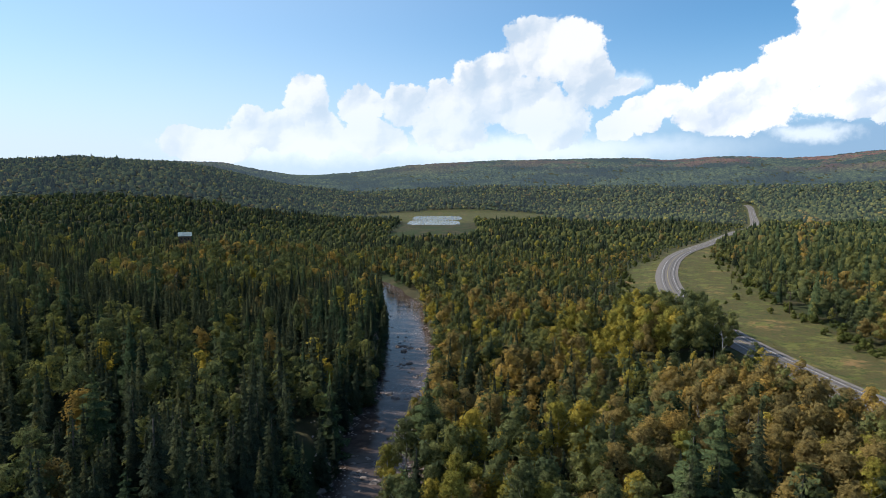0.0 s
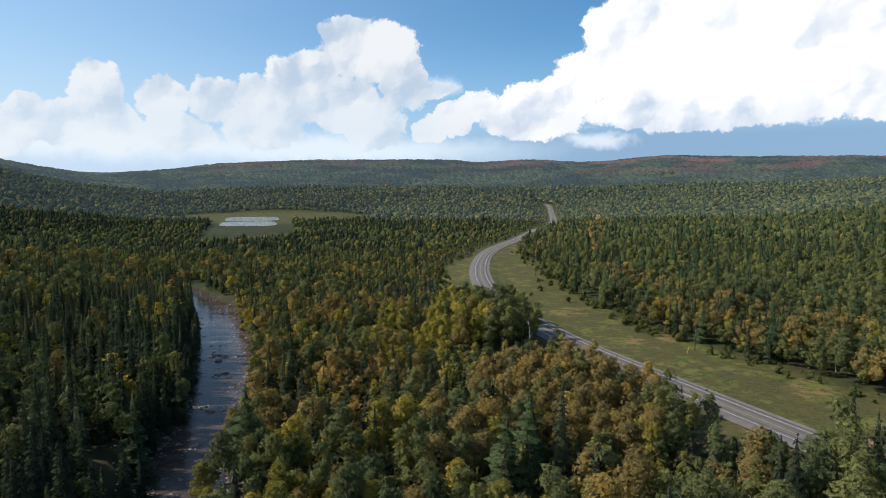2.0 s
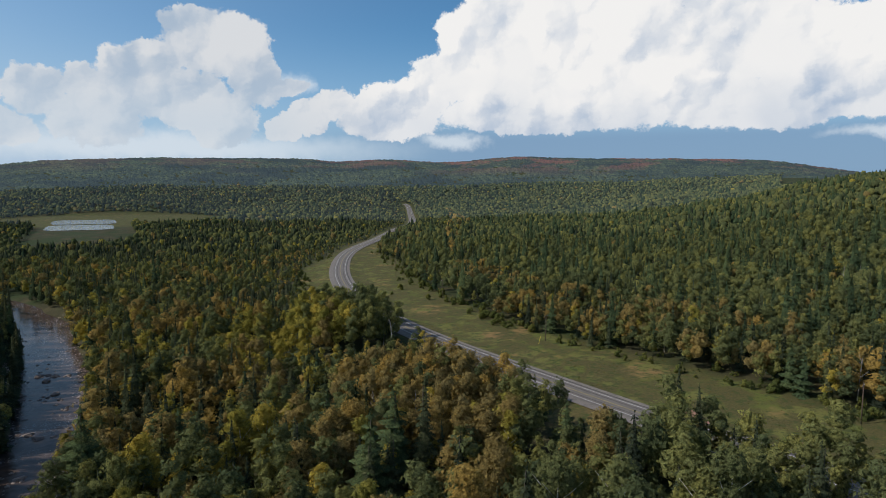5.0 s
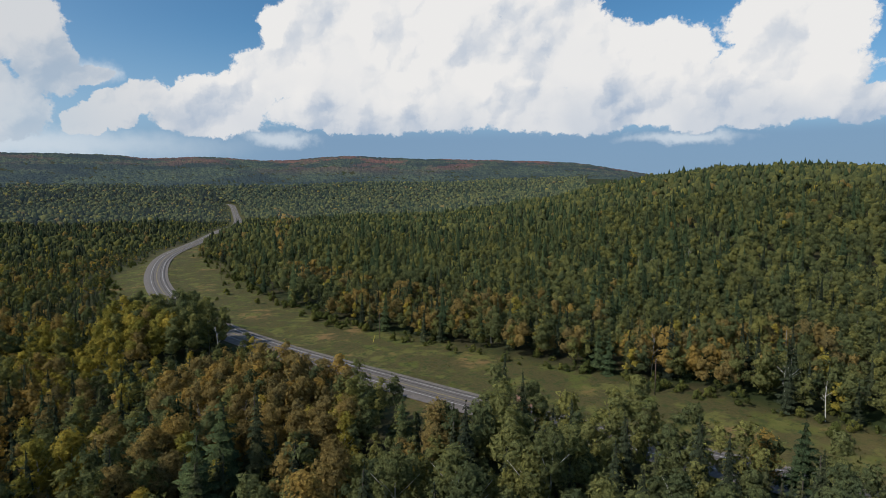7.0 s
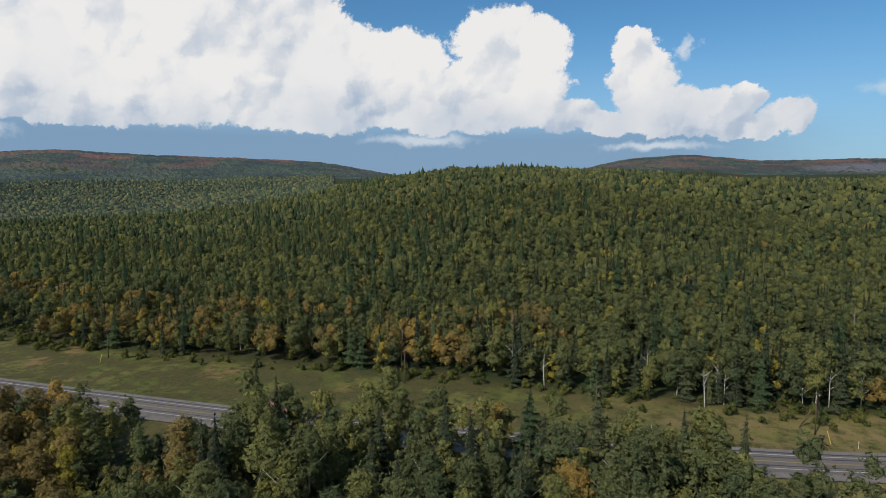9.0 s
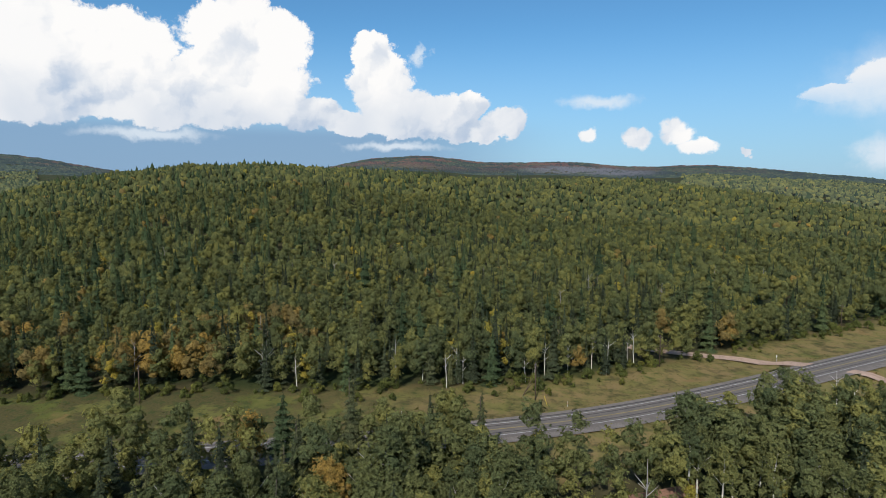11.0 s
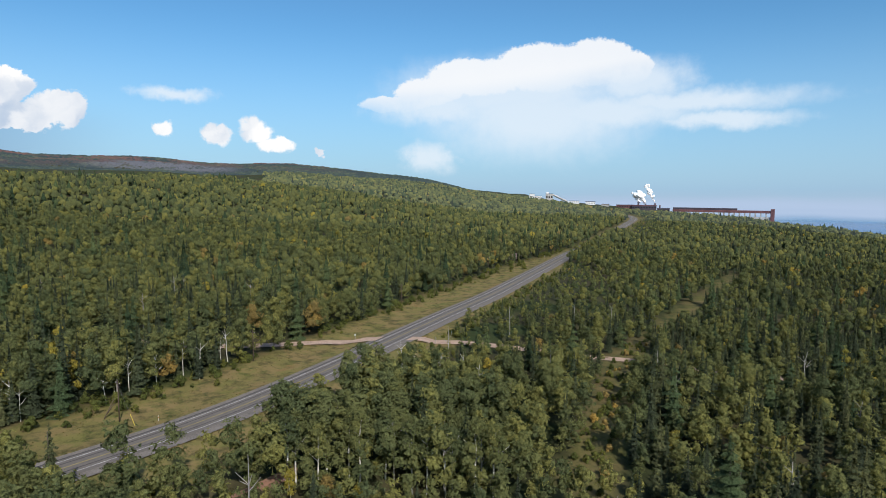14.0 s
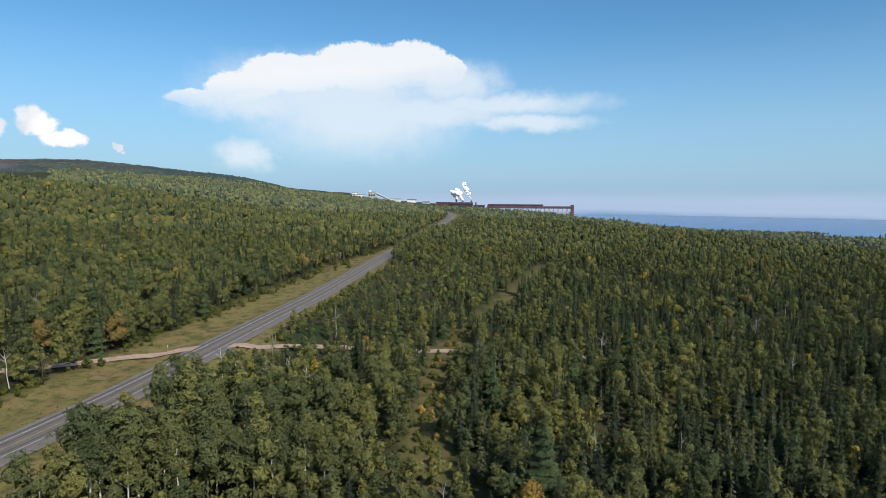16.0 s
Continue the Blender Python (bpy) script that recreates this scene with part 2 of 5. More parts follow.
def ground(x, y):
    """Height of the land at places of the plan."""
    shape = np.shape(x)
    x, y = np.asarray(x, float).ravel(), np.asarray(y, float).ravel()
    d, az = np.hypot(x, y), np.degrees(np.arctan2(x, y))
    q, _ = beside(ROAD_LINE, x, y)
    r, _ = beside(RIVER_LINE, x, y)
    east = bent_line(az, EAST_CREST)
    top = np.maximum(EYE + np.clip(d, 700, 1150) * np.tan(np.radians(east)) - 13, -60)
    z = top * smooth(q, 22, 780) * smooth(az, 10, 40) * (1 - smooth(az, 150, 172))
    west = np.maximum(EYE + 2000 * np.tan(np.radians(bent_line(az, WEST_CREST))) - 12, 0)
    z += west * smooth(d, 650, 2000) * smooth(-q, 300, 700) * smooth(az, -150, -60)
    z += 10 * smooth(r, 12, 170) * smooth(-q, 60, 140) * smooth(az, -150, -70)
    z += 9 * np.exp(-((x + 130) / 85) ** 2 - ((y - 430) / 130) ** 2)
    z -= 8 * smooth(-q, 9, 75) * (1 - smooth(d, 900, 1400)) * (r < 0)
    shore = -0.51 * x - 0.86 * y
    z += -68 * smooth(shore, 250, 1640) * smooth(-q, 0, 500)
    z += (waves(x, y, 130, 0.3) * 5 + waves(x, y, 47, 1.1) * 1.6) * smooth(np.abs(q), 30, 260)
    z += -0.9 * smooth(np.abs(q), 9.5, 15) * (1 - smooth(np.abs(q), 15, 24))
    flat_river = 1 - smooth(np.abs(r) + 2 * waves(x, y, 14, 0.9), 7.5, 17)
    z = z * (1 - flat_river) - 8.4 * flat_river
    far = EYE + 3700 * np.tan(np.radians(bent_line(az, FAR_CREST)))
    z += np.maximum(far - z, 0) * smooth(d, 1500, 3700) * (1 - smooth(az, 124, 136)) * smooth(az, -100, -40)
    flat = 1 - smooth(np.hypot((x - 40) / 290, (y - 1420) / 400), 0.85, 1.15)
    z = z * (1 - flat)
    coast = EYE + 2750 * np.tan(np.radians(np.interp(az, COAST_AZ, COAST_EL)))
    low = smooth(d, 1500, 2600) * smooth(az, 126, 136)
    z = z * (1 - low) + np.maximum(coast, LAKE - 6) * low
    sea = smooth(shore + 30 * waves(x, y, 160, 0.5), 1600, 1680) * smooth(az, 120, 140)
    sea = np.maximum(sea, smooth(d, 2900, 3050) * smooth(az, 135.5, 138))
    z = z * (1 - sea) + (LAKE - 6) * sea
    return z.reshape(shape)


def mesh_of(name, verts, faces, mats=(), slots=None, even=False):
    """A mesh from arrays; faces all of one length, or a list."""
    me = bpy.data.meshes.new(name)
    if isinstance(faces, np.ndarray):
        n, k = faces.shape
        me.vertices.add(len(verts))
        me.vertices.foreach_set("co", np.asarray(verts, np.float32).ravel())
        me.loops.add(n * k)
        me.loops.foreach_set("vertex_index", faces.astype(np.int32).ravel())
        me.polygons.add(n)
        me.polygons.foreach_set("loop_start", np.arange(0, n * k, k, dtype=np.int32))
        if slots is not None:
            me.polygons.foreach_set("material_index", np.asarray(slots, np.int32))
        me.update(calc_edges=True)
    else:
        me.from_pydata([tuple(v) for v in verts], [], faces)
        if slots is not None:
            me.polygons.foreach_set("material_index", np.asarray(slots, np.int32))
    for m in mats:
        me.materials.append(m)
    if even:
        me.polygons.foreach_set("use_smooth", np.ones(len(me.polygons), bool))
    return me


def grid_faces(rows, cols, wrap=False):
    i, j = np.meshgrid(np.arange(rows - 1), np.arange(cols if wrap else cols - 1), indexing="ij")
    k = (j + 1) % cols
    return np.stack([i * cols + j, i * cols + k, (i + 1) * cols + k, (i + 1) * cols + j], -1).reshape(-1, 4)


def ribbon(line, left, right, lift, first=0, last=None):
    """A band along a line of the plan, from left to right of it (metres), lying over the ground."""
    p = line[first:last]
    t = np.gradient(p, axis=0)
    t /= np.linalg.norm(t, axis=1, keepdims=True)
    n = np.stack([-t[:, 1], t[:, 0]], 1)
    a, b = p + n * left, p + n * right
    z = ground(p[:, 0], p[:, 1]) + lift
    v = np.concatenate([np.c_[a, z], np.c_[b, z]])
    m = len(p)
    i = np.arange(m - 1)
    return v, np.stack([i, i + m, i + m + 1, i + 1], 1)

# ---- materials ----
def material(name):
    m = bpy.data.materials.new(name)
    m.use_nodes = True
    return m, Graph(m.node_tree)


def finish(g, colour, rough=0.8, bump=None, strength=0.4, distance=0.1, metal=0.0, extra=None, spec=0.3):
    ins = {"Base Color": colour if isinstance(colour, bpy.types.NodeSocket) else (*colour, 1), "Roughness": rough, "Metallic": metal, "Specular IOR Level": spec}
    if bump is not None:
        ins["Normal"] = g.node("ShaderNodeBump", {"Height": bump, "Strength": strength, "Distance": distance}).outputs[0]
    out = g.node("ShaderNodeBsdfPrincipled", ins).outputs[0]
    g.node("ShaderNodeOutputMaterial", (out,))


def place(g):
    return g.node("ShaderNodeNewGeometry").outputs["Position"]


def plain(name, colour, rough=0.7, grain=6.0, vary=0.25, metal=0.0):
    """One paint, stone or metal with grain and stains at two scales."""
    m, g = material(name)
    p = place(g)
    f = g.math("MULTIPLY_ADD", g.noise(p, grain, 4.0), 0.6, g.math("MULTIPLY", g.noise(p, grain * 0.13, 3.0), 0.4))
    dark = tuple(c * (1 - vary) for c in colour)
    bright = tuple(min(c * (1 + vary), 1) for c in colour)
    finish(g, g.mix(g.step(f, 0.3, 0.7), dark, bright), rough, f, 0.3, 0.02, metal)
    return m


def foliage(name, hues, joined, through_light=0.25, flat_share=0.5, gap_shade=0.34, air=0.0, lace=0.0):
    """Leaves or needles: hues is (dark, usual, bright); one shade for each tree, and small changes from leaf to leaf."""
    m, g = material(name)
    geo = g.node("ShaderNodeNewGeometry")
    if joined:
        n = g.node("ShaderNodeAttribute")
        n.attribute_name = "tint"
        tree = n.outputs["Fac"]
    else:
        tree = g.node("ShaderNodeObjectInfo").outputs["Random"]
    leaf = geo.outputs["Random Per Island"]
    f = g.math("ADD", g.math("MULTIPLY", tree, 0.75), g.math("MULTIPLY", leaf, 0.25))
    a = g.mix(g.step(f, 0.0, 0.55), hues[0], hues[1])
    a = g.mix(g.step(f, 0.5, 1.0), a, hues[2])
    # dark noise paints leaf-gap shade into the colour, on top of leaf variation
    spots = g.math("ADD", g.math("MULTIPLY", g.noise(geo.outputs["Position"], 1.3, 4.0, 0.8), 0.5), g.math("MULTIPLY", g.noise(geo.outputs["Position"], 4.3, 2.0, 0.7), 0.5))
    a = g.mix(g.step(spots, 0.36, 0.62), g.mix(1.0, a, (gap_shade, gap_shade, gap_shade), "MULTIPLY"), g.mix(1.0, a, (1.2, 1.18, 1.1), "MULTIPLY"))
    n = g.node("ShaderNodeAttribute")
    n.attribute_name = "outward"
    crown = n.outputs["Vector"]
    if not joined:
        turned = g.node("ShaderNodeVectorTransform", (crown,))
        turned.vector_type, turned.convert_from, turned.convert_to = "NORMAL", "OBJECT", "WORLD"
        crown = turned.outputs[0]
    facing = g.vec("NORMALIZE", g.vec("ADD", g.vec("MULTIPLY", crown, (0.65, 0.65, 0.65)), g.vec("MULTIPLY", geo.outputs["Normal"], (flat_share, flat_share, flat_share))))
    facing = g.node("ShaderNodeBump", {"Height": g.noise(geo.outputs["Position"], 1.8, 3.0, 0.75), "Strength": 0.9, "Distance": 0.5, "Normal": facing}).outputs[0]
    body = g.node("ShaderNodeBsdfDiffuse", {"Color": a, "Roughness": 0.6, "Normal": facing}).outputs[0]
    glow = g.node("ShaderNodeBsdfTranslucent", {"Color": g.mix(1.0, a, (1.0, 0.95, 0.5), "MULTIPLY"), "Normal": facing}).outputs[0]
    leafy = g.node("ShaderNodeMixShader", (through_light, body, glow)).outputs[0]
    # haze painted onto far leaves as a faint blue glow
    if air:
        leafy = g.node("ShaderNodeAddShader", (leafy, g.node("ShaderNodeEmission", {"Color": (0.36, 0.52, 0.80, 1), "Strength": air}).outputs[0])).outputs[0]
    if lace:   # gaps between the leaves of a clump
        gaps = g.math("GREATER_THAN", g.noise(geo.outputs["Position"], lace, 3.0, 0.75), 0.53)
        leafy = g.node("ShaderNodeMixShader", (gaps, leafy, g.node("ShaderNodeBsdfTransparent").outputs[0])).outputs[0]
    g.node("ShaderNodeOutputMaterial", (leafy,))
    return m


def land_material():
    """Grass verges near the road, needles and leaf litter under the trees, the far woods' canopy."""
    m, g = material("land")
    p = place(g)
    n = g.node("ShaderNodeAttribute")
    n.attribute_name = "verge"
    verge = n.outputs["Fac"]
    fine, mid, wide = g.noise(p, 1.3, 5.0, 0.65), g.noise(p, 0.12, 4.0), g.noise(p, 0.028, 3.0)
    floor = g.mix(g.step(mid, 0.35, 0.7), (0.035, 0.033, 0.016), (0.07, 0.06, 0.03))
    floor = g.mix(g.step(wide, 0.4, 0.6), floor, (0.03, 0.042, 0.015))
    grass = g.mix(g.step(fine, 0.3, 0.7), (0.060, 0.055, 0.022), (0.098, 0.082, 0.032))
    grass = g.mix(g.step(g.noise(p, 0.09, 4.0, 0.6), 0.48, 0.62), grass, (0.094, 0.105, 0.026))
    grass = g.mix(g.step(g.noise(p, 0.045, 4.0, 0.65), 0.55, 0.68), grass, (0.20, 0.125, 0.055))
    grass = g.mix(g.step(g.noise(p, 0.07, 5.0, 0.7), 0.53, 0.62), grass, (0.125, 0.12, 0.036))
    grass = g.mix(g.step(g.noise(p, 0.3, 4.0, 0.7), 0.52, 0.62), grass, (0.052, 0.062, 0.02))
    straw = g.mix(g.step(g.noise(p, 0.11, 5.0, 0.7), 0.40, 0.62), (0.17, 0.145, 0.05), (0.22, 0.155, 0.07))     # drier southwards
    dry = g.math("MULTIPLY", g.step(g.node("ShaderNodeSeparateXYZ", (p,)).outputs[1], 70.0, -40.0), g.step(g.noise(p, 0.16, 5.0, 0.7), 0.36, 0.56))
    grass = g.mix(g.math("MULTIPLY", dry, 0.85), grass, straw)
    finish(g, g.mix(verge, floor, grass), 0.9, fine, 0.6, 0.35, spec=0.1)
    return m


def far_material():
    """Distant wooded hills: the canopies of one wood beside the next, with autumn colour in patches."""
    m, g = material("far_woods")
    p = place(g)
    crowns = g.voronoi(p, 0.085)
    a = g.mix(g.step(g.noise(p, 0.06, 4.0, 0.7), 0.35, 0.65), (0.020, 0.030, 0.016), (0.085, 0.10, 0.036))
    a = g.mix(g.step(g.noise(p, 0.005, 5.0, 0.65), 0.42, 0.60), a, (0.022, 0.030, 0.017))
    red = g.math("MULTIPLY", g.step(g.noise(p, 0.0034, 5.0, 0.65), 0.47, 0.58), g.math("MULTIPLY", g.step(g.node("ShaderNodeSeparateXYZ", (p,)).outputs[2], 110.0, 215.0), g.step(g.node("ShaderNodeSeparateXYZ", (p,)).outputs[0], 300.0, 2300.0, 0.3, 1.0)))
    a = g.mix(g.math("MULTIPLY", red, 0.85), a, (0.19, 0.07, 0.04))
    cliff = g.math("MULTIPLY", g.step(g.vec("DISTANCE", p, (2540.0, -640.0, 150.0)), 340.0, 150.0), g.step(g.noise(p, 0.012, 4.0, 0.7), 0.38, 0.5))
    a = g.mix(cliff, a, (0.13, 0.12, 0.125))
    h = g.math("MULTIPLY_ADD", crowns, -1.0, g.noise(p, 0.2, 3.0))
    bump = g.node("ShaderNodeBump", {"Height": h, "Strength": 1.0, "Distance": 6.0}).outputs[0]
    body = g.node("ShaderNodeBsdfDiffuse", {"Color": a, "Normal": bump}).outputs[0]
    # aerial haze painted in as an even blue glow over the hills
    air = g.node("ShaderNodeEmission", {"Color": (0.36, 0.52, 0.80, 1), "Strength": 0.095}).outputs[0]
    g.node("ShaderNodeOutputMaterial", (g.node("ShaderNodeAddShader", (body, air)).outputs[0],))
    return m


def asphalt_material():
    m, g = material("asphalt")
    p = place(g)
    a = g.mix(g.step(g.noise(p, 0.35, 4.0, 0.7), 0.3, 0.7), (0.105, 0.089, 0.079), (0.150, 0.128, 0.114))
    a = g.mix(g.step(g.noise(p, 6.0, 3.0), 0.4, 0.7), a, (0.160, 0.141, 0.128))
    finish(g, a, 0.85, g.noise(p, 9.0, 3.0), 0.3, 0.01)
    return m


def water_material(name, deep, rough, scale, foam=0.0, spec=0.1):
    m, g = material(name)
    p = place(g)
    w = g.math("ADD", g.noise(p, scale, 4.0, 0.6), g.math("MULTIPLY", g.noise(p, scale * 5, 3.0), 0.35))
    a = g.mix(g.step(g.noise(p, scale * 0.3, 3.0), 0.4, 0.65), deep, tuple(c * 1.7 for c in deep))
    if foam:
        rapids = g.math("MULTIPLY", g.step(g.noise(p, 0.045, 2.0), 0.46, 0.56), g.step(g.noise(g.vec("MULTIPLY", p, (1.0, 2.2, 1.0)), 1.6, 4.0, 0.7), 0.56, 0.68))
        a = g.mix(g.math("MULTIPLY", rapids, foam), a, (0.5, 0.5, 0.5))
    finish(g, a, rough, w, 0.25, 0.12, spec=spec)
    return m


SPRUCE = ((0.038, 0.050, 0.035), (0.066, 0.082, 0.049), (0.124, 0.132, 0.064))
PINE = ((0.042, 0.066, 0.038), (0.070, 0.102, 0.052), (0.115, 0.148, 0.066))
GREEN = ((0.106, 0.136, 0.072), (0.186, 0.204, 0.088), (0.305, 0.296, 0.098))
YELLOW = ((0.28, 0.27, 0.07), (0.42, 0.36, 0.08), (0.56, 0.43, 0.085))
RUST = ((0.23, 0.19, 0.090), (0.35, 0.26, 0.10), (0.50, 0.335, 0.095))
HUES = {"spruce": SPRUCE, "pine": PINE, "aspen": GREEN, "golden_aspen": YELLOW, "maple": RUST}
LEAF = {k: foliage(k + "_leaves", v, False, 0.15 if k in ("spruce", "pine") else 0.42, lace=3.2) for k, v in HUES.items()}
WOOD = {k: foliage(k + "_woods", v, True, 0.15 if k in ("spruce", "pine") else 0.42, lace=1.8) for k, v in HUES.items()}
CANOPY = {k: foliage(k + "_canopy", tuple(tuple(c * 0.76 for c in h) for h in v), True, 0.15 if k in ("spruce", "pine") else 0.36, gap_shade=0.42) for k, v in HUES.items()}
# the farthest slopes get painted haze: a weak bluish emission in the leaves
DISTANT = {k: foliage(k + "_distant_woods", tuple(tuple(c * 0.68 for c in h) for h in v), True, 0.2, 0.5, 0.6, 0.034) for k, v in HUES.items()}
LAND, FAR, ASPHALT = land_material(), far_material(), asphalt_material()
GRAVEL = plain("gravel", (0.165, 0.143, 0.127), 0.95, 3.0, 0.3)
RED_GRAVEL = plain("red_gravel", (0.36, 0.25, 0.19), 0.95, 2.0, 0.3)
WHITE_LINE = plain("road_paint", (0.42, 0.41, 0.39), 0.7, 3.0, 0.35)
YELLOW_LINE = plain("yellow_paint", (0.24, 0.19, 0.08), 0.7, 3.0, 0.3)
SEAL = plain("sealed_joint", (0.045, 0.042, 0.042), 0.8, 1.0, 0.3)
ROCK = plain("river_rock", (0.19, 0.15, 0.13), 0.85, 3.0, 0.4)
BARK = plain("bark", (0.09, 0.075, 0.06), 0.9, 8.0, 0.4)
BIRCH_BARK = plain("birch_bark", (0.55, 0.52, 0.47), 0.8, 3.0, 0.35)
DEAD_WOOD = plain("dead_wood", (0.30, 0.28, 0.26), 0.9, 6.0, 0.3)
STREAM = water_material("stream_water", (0.048, 0.034, 0.028), 0.12, 0.9, 0.75, spec=0.05)
# pond's pale base colour paints in part of the sky's reflection
POND = water_material("pond_water", (0.50, 0.56, 0.60), 0.06, 0.3, spec=0.5)
SEA = water_material("lake_water", (0.02, 0.085, 0.20), 0.2, 0.05, spec=0.2)
CONCRETE = plain("concrete", (0.38, 0.37, 0.36), 0.9, 0.2, 0.25)
WHITE_METAL = plain("white_sheet_metal", (0.72, 0.73, 0.74), 0.5, 0.3, 0.12)
RUST_METAL = plain("rusty_sheet_metal", (0.14, 0.065, 0.07), 0.7, 0.2, 0.35)
DARK_METAL = plain("dark_sheet_metal", (0.055, 0.045, 0.06), 0.6, 0.2, 0.35)
POLE_WOOD = plain("pole_wood", (0.085, 0.06, 0.045), 0.9, 5.0, 0.3)
YELLOW_PLASTIC = plain("yellow_plastic", (0.55, 0.42, 0.05), 0.5, 3.0, 0.15)
ORANGE_PAINT = plain("orange_paint", (0.60, 0.20, 0.06), 0.6, 3.0, 0.2)
SIGN_WHITE = plain("sign_white", (0.75, 0.75, 0.74), 0.4, 3.0, 0.08)
SIGN_GREEN = plain("sign_green", (0.02, 0.16, 0.08), 0.4, 3.0, 0.15)
STEAM = plain("steam", (0.93, 0.94, 0.95), 1.0, 0.05, 0.05)
ROOF_METAL = plain("roof_metal", (0.55, 0.62, 0.60), 0.5, 0.8, 0.12)
LOG_WALL = plain("log_wall", (0.13, 0.085, 0.055), 0.85, 2.0, 0.3)
GLASS_DARK = plain("window_glass", (0.02, 0.025, 0.03), 0.1, 1.0, 0.1)
BARE_SOIL = plain("bare_soil", (0.22, 0.12, 0.08), 0.95, 1.2, 0.4)
CUT_ROCK = plain("cut_rock", (0.20, 0.155, 0.135), 0.9, 0.5, 0.45)
SHRUB = ((0.075, 0.095, 0.035), (0.12, 0.14, 0.045), (0.18, 0.18, 0.05))
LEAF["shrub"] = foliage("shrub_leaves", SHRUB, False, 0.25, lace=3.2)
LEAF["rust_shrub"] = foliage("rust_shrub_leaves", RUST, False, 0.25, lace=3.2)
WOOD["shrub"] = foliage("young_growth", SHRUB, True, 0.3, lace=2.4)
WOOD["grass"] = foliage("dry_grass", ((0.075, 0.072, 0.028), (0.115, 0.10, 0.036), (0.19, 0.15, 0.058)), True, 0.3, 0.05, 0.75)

# ---- land, water and roads ----
def structure(name, me, label):
    return tagged(new(name, me), label, name.split("_")[0], kind="structure")


def east_verge(y):
    """Width of the grass on the road's east side."""
    return np.interp(y, [-460, -400, -330, -200, -80, -20, 60, 110, 250, 350, 470, 560, 700], [13, 20, 28, 34, 31, 34, 45, 49, 46, 50, 52, 30, 15])


def west_verge(y):
    """Width of the grass on the road's west side."""
    return np.interp(y, [-1100, -720, -660, -400, -375, -200, -165, -150, -122, -112, -96, -86, -15, -4, 90, 110, 195, 205, 262, 275, 340, 470, 560, 700],
                     [16, 14, 8.5, 8.5, 14, 15, 14, 24, 24, 15, 13, 26, 26, 9, 9, 21, 19, 10, 10, 24, 30, 30, 16, 13])


CUT = curve([(84, -106), (106, -141), (126, -173), (146, -206), (160, -245), (182, -310), (232, -470)], 6)   # a cleared strip through the woods
TRACK = curve([(262, -40), (240, -62), (226, -84), (216, -106), (204, -134), (186, -153), (168, -184), (148, -204), (128, -214), (96, -234)], 6)


def verge_at(x, y, q):
    """How far grass takes the place of the woods' floor: wide on the road's east side, narrow on its west side."""
    e, w = east_verge(y), west_verge(y)
    near = np.where(q > 0, 1 - smooth(q, e - 4, e + 6), 1 - smooth(-q, w - 2, w + 4))
    c, _ = beside(CUT, x, y)
    return np.maximum(near, 0.6 - 0.6 * smooth(np.abs(c), 5, 9))


az = np.radians(np.arange(0, 360, 0.75))
rad = np.concatenate([[0.02, 5.0], 12.0 * 1.0385 ** np.arange(160)])
rad = rad[rad < 4960]
R, A = np.meshgrid(rad, az, indexing="ij")
X, Y = R * np.sin(A), R * np.cos(A)
Z = ground(X, Y)
me = mesh_of("ground", np.stack([X, Y, Z], -1).reshape(-1, 3), grid_faces(len(rad), len(az), True)[:, ::-1], [LAND], even=True)
q, along = beside(ROAD_LINE, X, Y)
field = 1 - smooth(np.hypot((X.ravel() - 40) / 260, (Y.ravel() - 1480) / 330), 0.85, 1.0)
verge = np.maximum(verge_at(X.ravel(), Y.ravel(), q), 0.7 * field)
me.attributes.new("verge", "FLOAT", "POINT").data.foreach_set("value", verge.astype(np.float32))
structure("ground", me, "rolling wooded land with grassy road verges and leaf litter")

# distant hills, ragged with treetops
az = np.radians(np.arange(-44, 133, 0.16))
rad = np.linspace(2250, 4000, 70)
R, A = np.meshgrid(rad, az, indexing="ij")
X, Y = R * np.sin(A), R * np.cos(A)
Z = ground(X, Y)
rng = np.random.default_rng(5)
Z = Z + rng.uniform(-4, 6, Z.shape) * smooth(R, 2250, 2500) + waves(X, Y, 60, 2.0) * 3 - 10 * (1 - smooth(R, 2250, 2330)) + 2 - 40 * smooth(A, radians(129), radians(133))
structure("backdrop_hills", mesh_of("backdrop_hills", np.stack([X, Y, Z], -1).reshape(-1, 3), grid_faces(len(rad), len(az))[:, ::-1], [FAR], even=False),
          "distant wooded hills with haze painted as a blue glow and patches of red autumn leaves")

# the great lake to the horizon
v = np.array([(math.sin(a) * r, math.cos(a) * r, LAKE) for r in (1200, 4950) for a in np.radians(np.linspace(132, 215, 40))])
structure("water_lake", mesh_of("water_lake", v, grid_faces(2, 40)[:, ::-1], [SEA]), "wide blue lake under a bank of mist")

# the bank of mist far out on the lake, painted as a glowing see-through sheet
m, g = material("lake_mist")
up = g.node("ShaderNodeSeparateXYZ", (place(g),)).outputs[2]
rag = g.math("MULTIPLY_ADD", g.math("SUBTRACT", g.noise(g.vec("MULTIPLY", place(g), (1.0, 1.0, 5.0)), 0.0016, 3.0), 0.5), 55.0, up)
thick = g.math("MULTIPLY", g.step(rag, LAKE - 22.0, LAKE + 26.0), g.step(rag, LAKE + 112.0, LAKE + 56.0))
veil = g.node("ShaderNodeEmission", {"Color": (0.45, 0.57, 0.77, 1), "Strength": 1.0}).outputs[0]
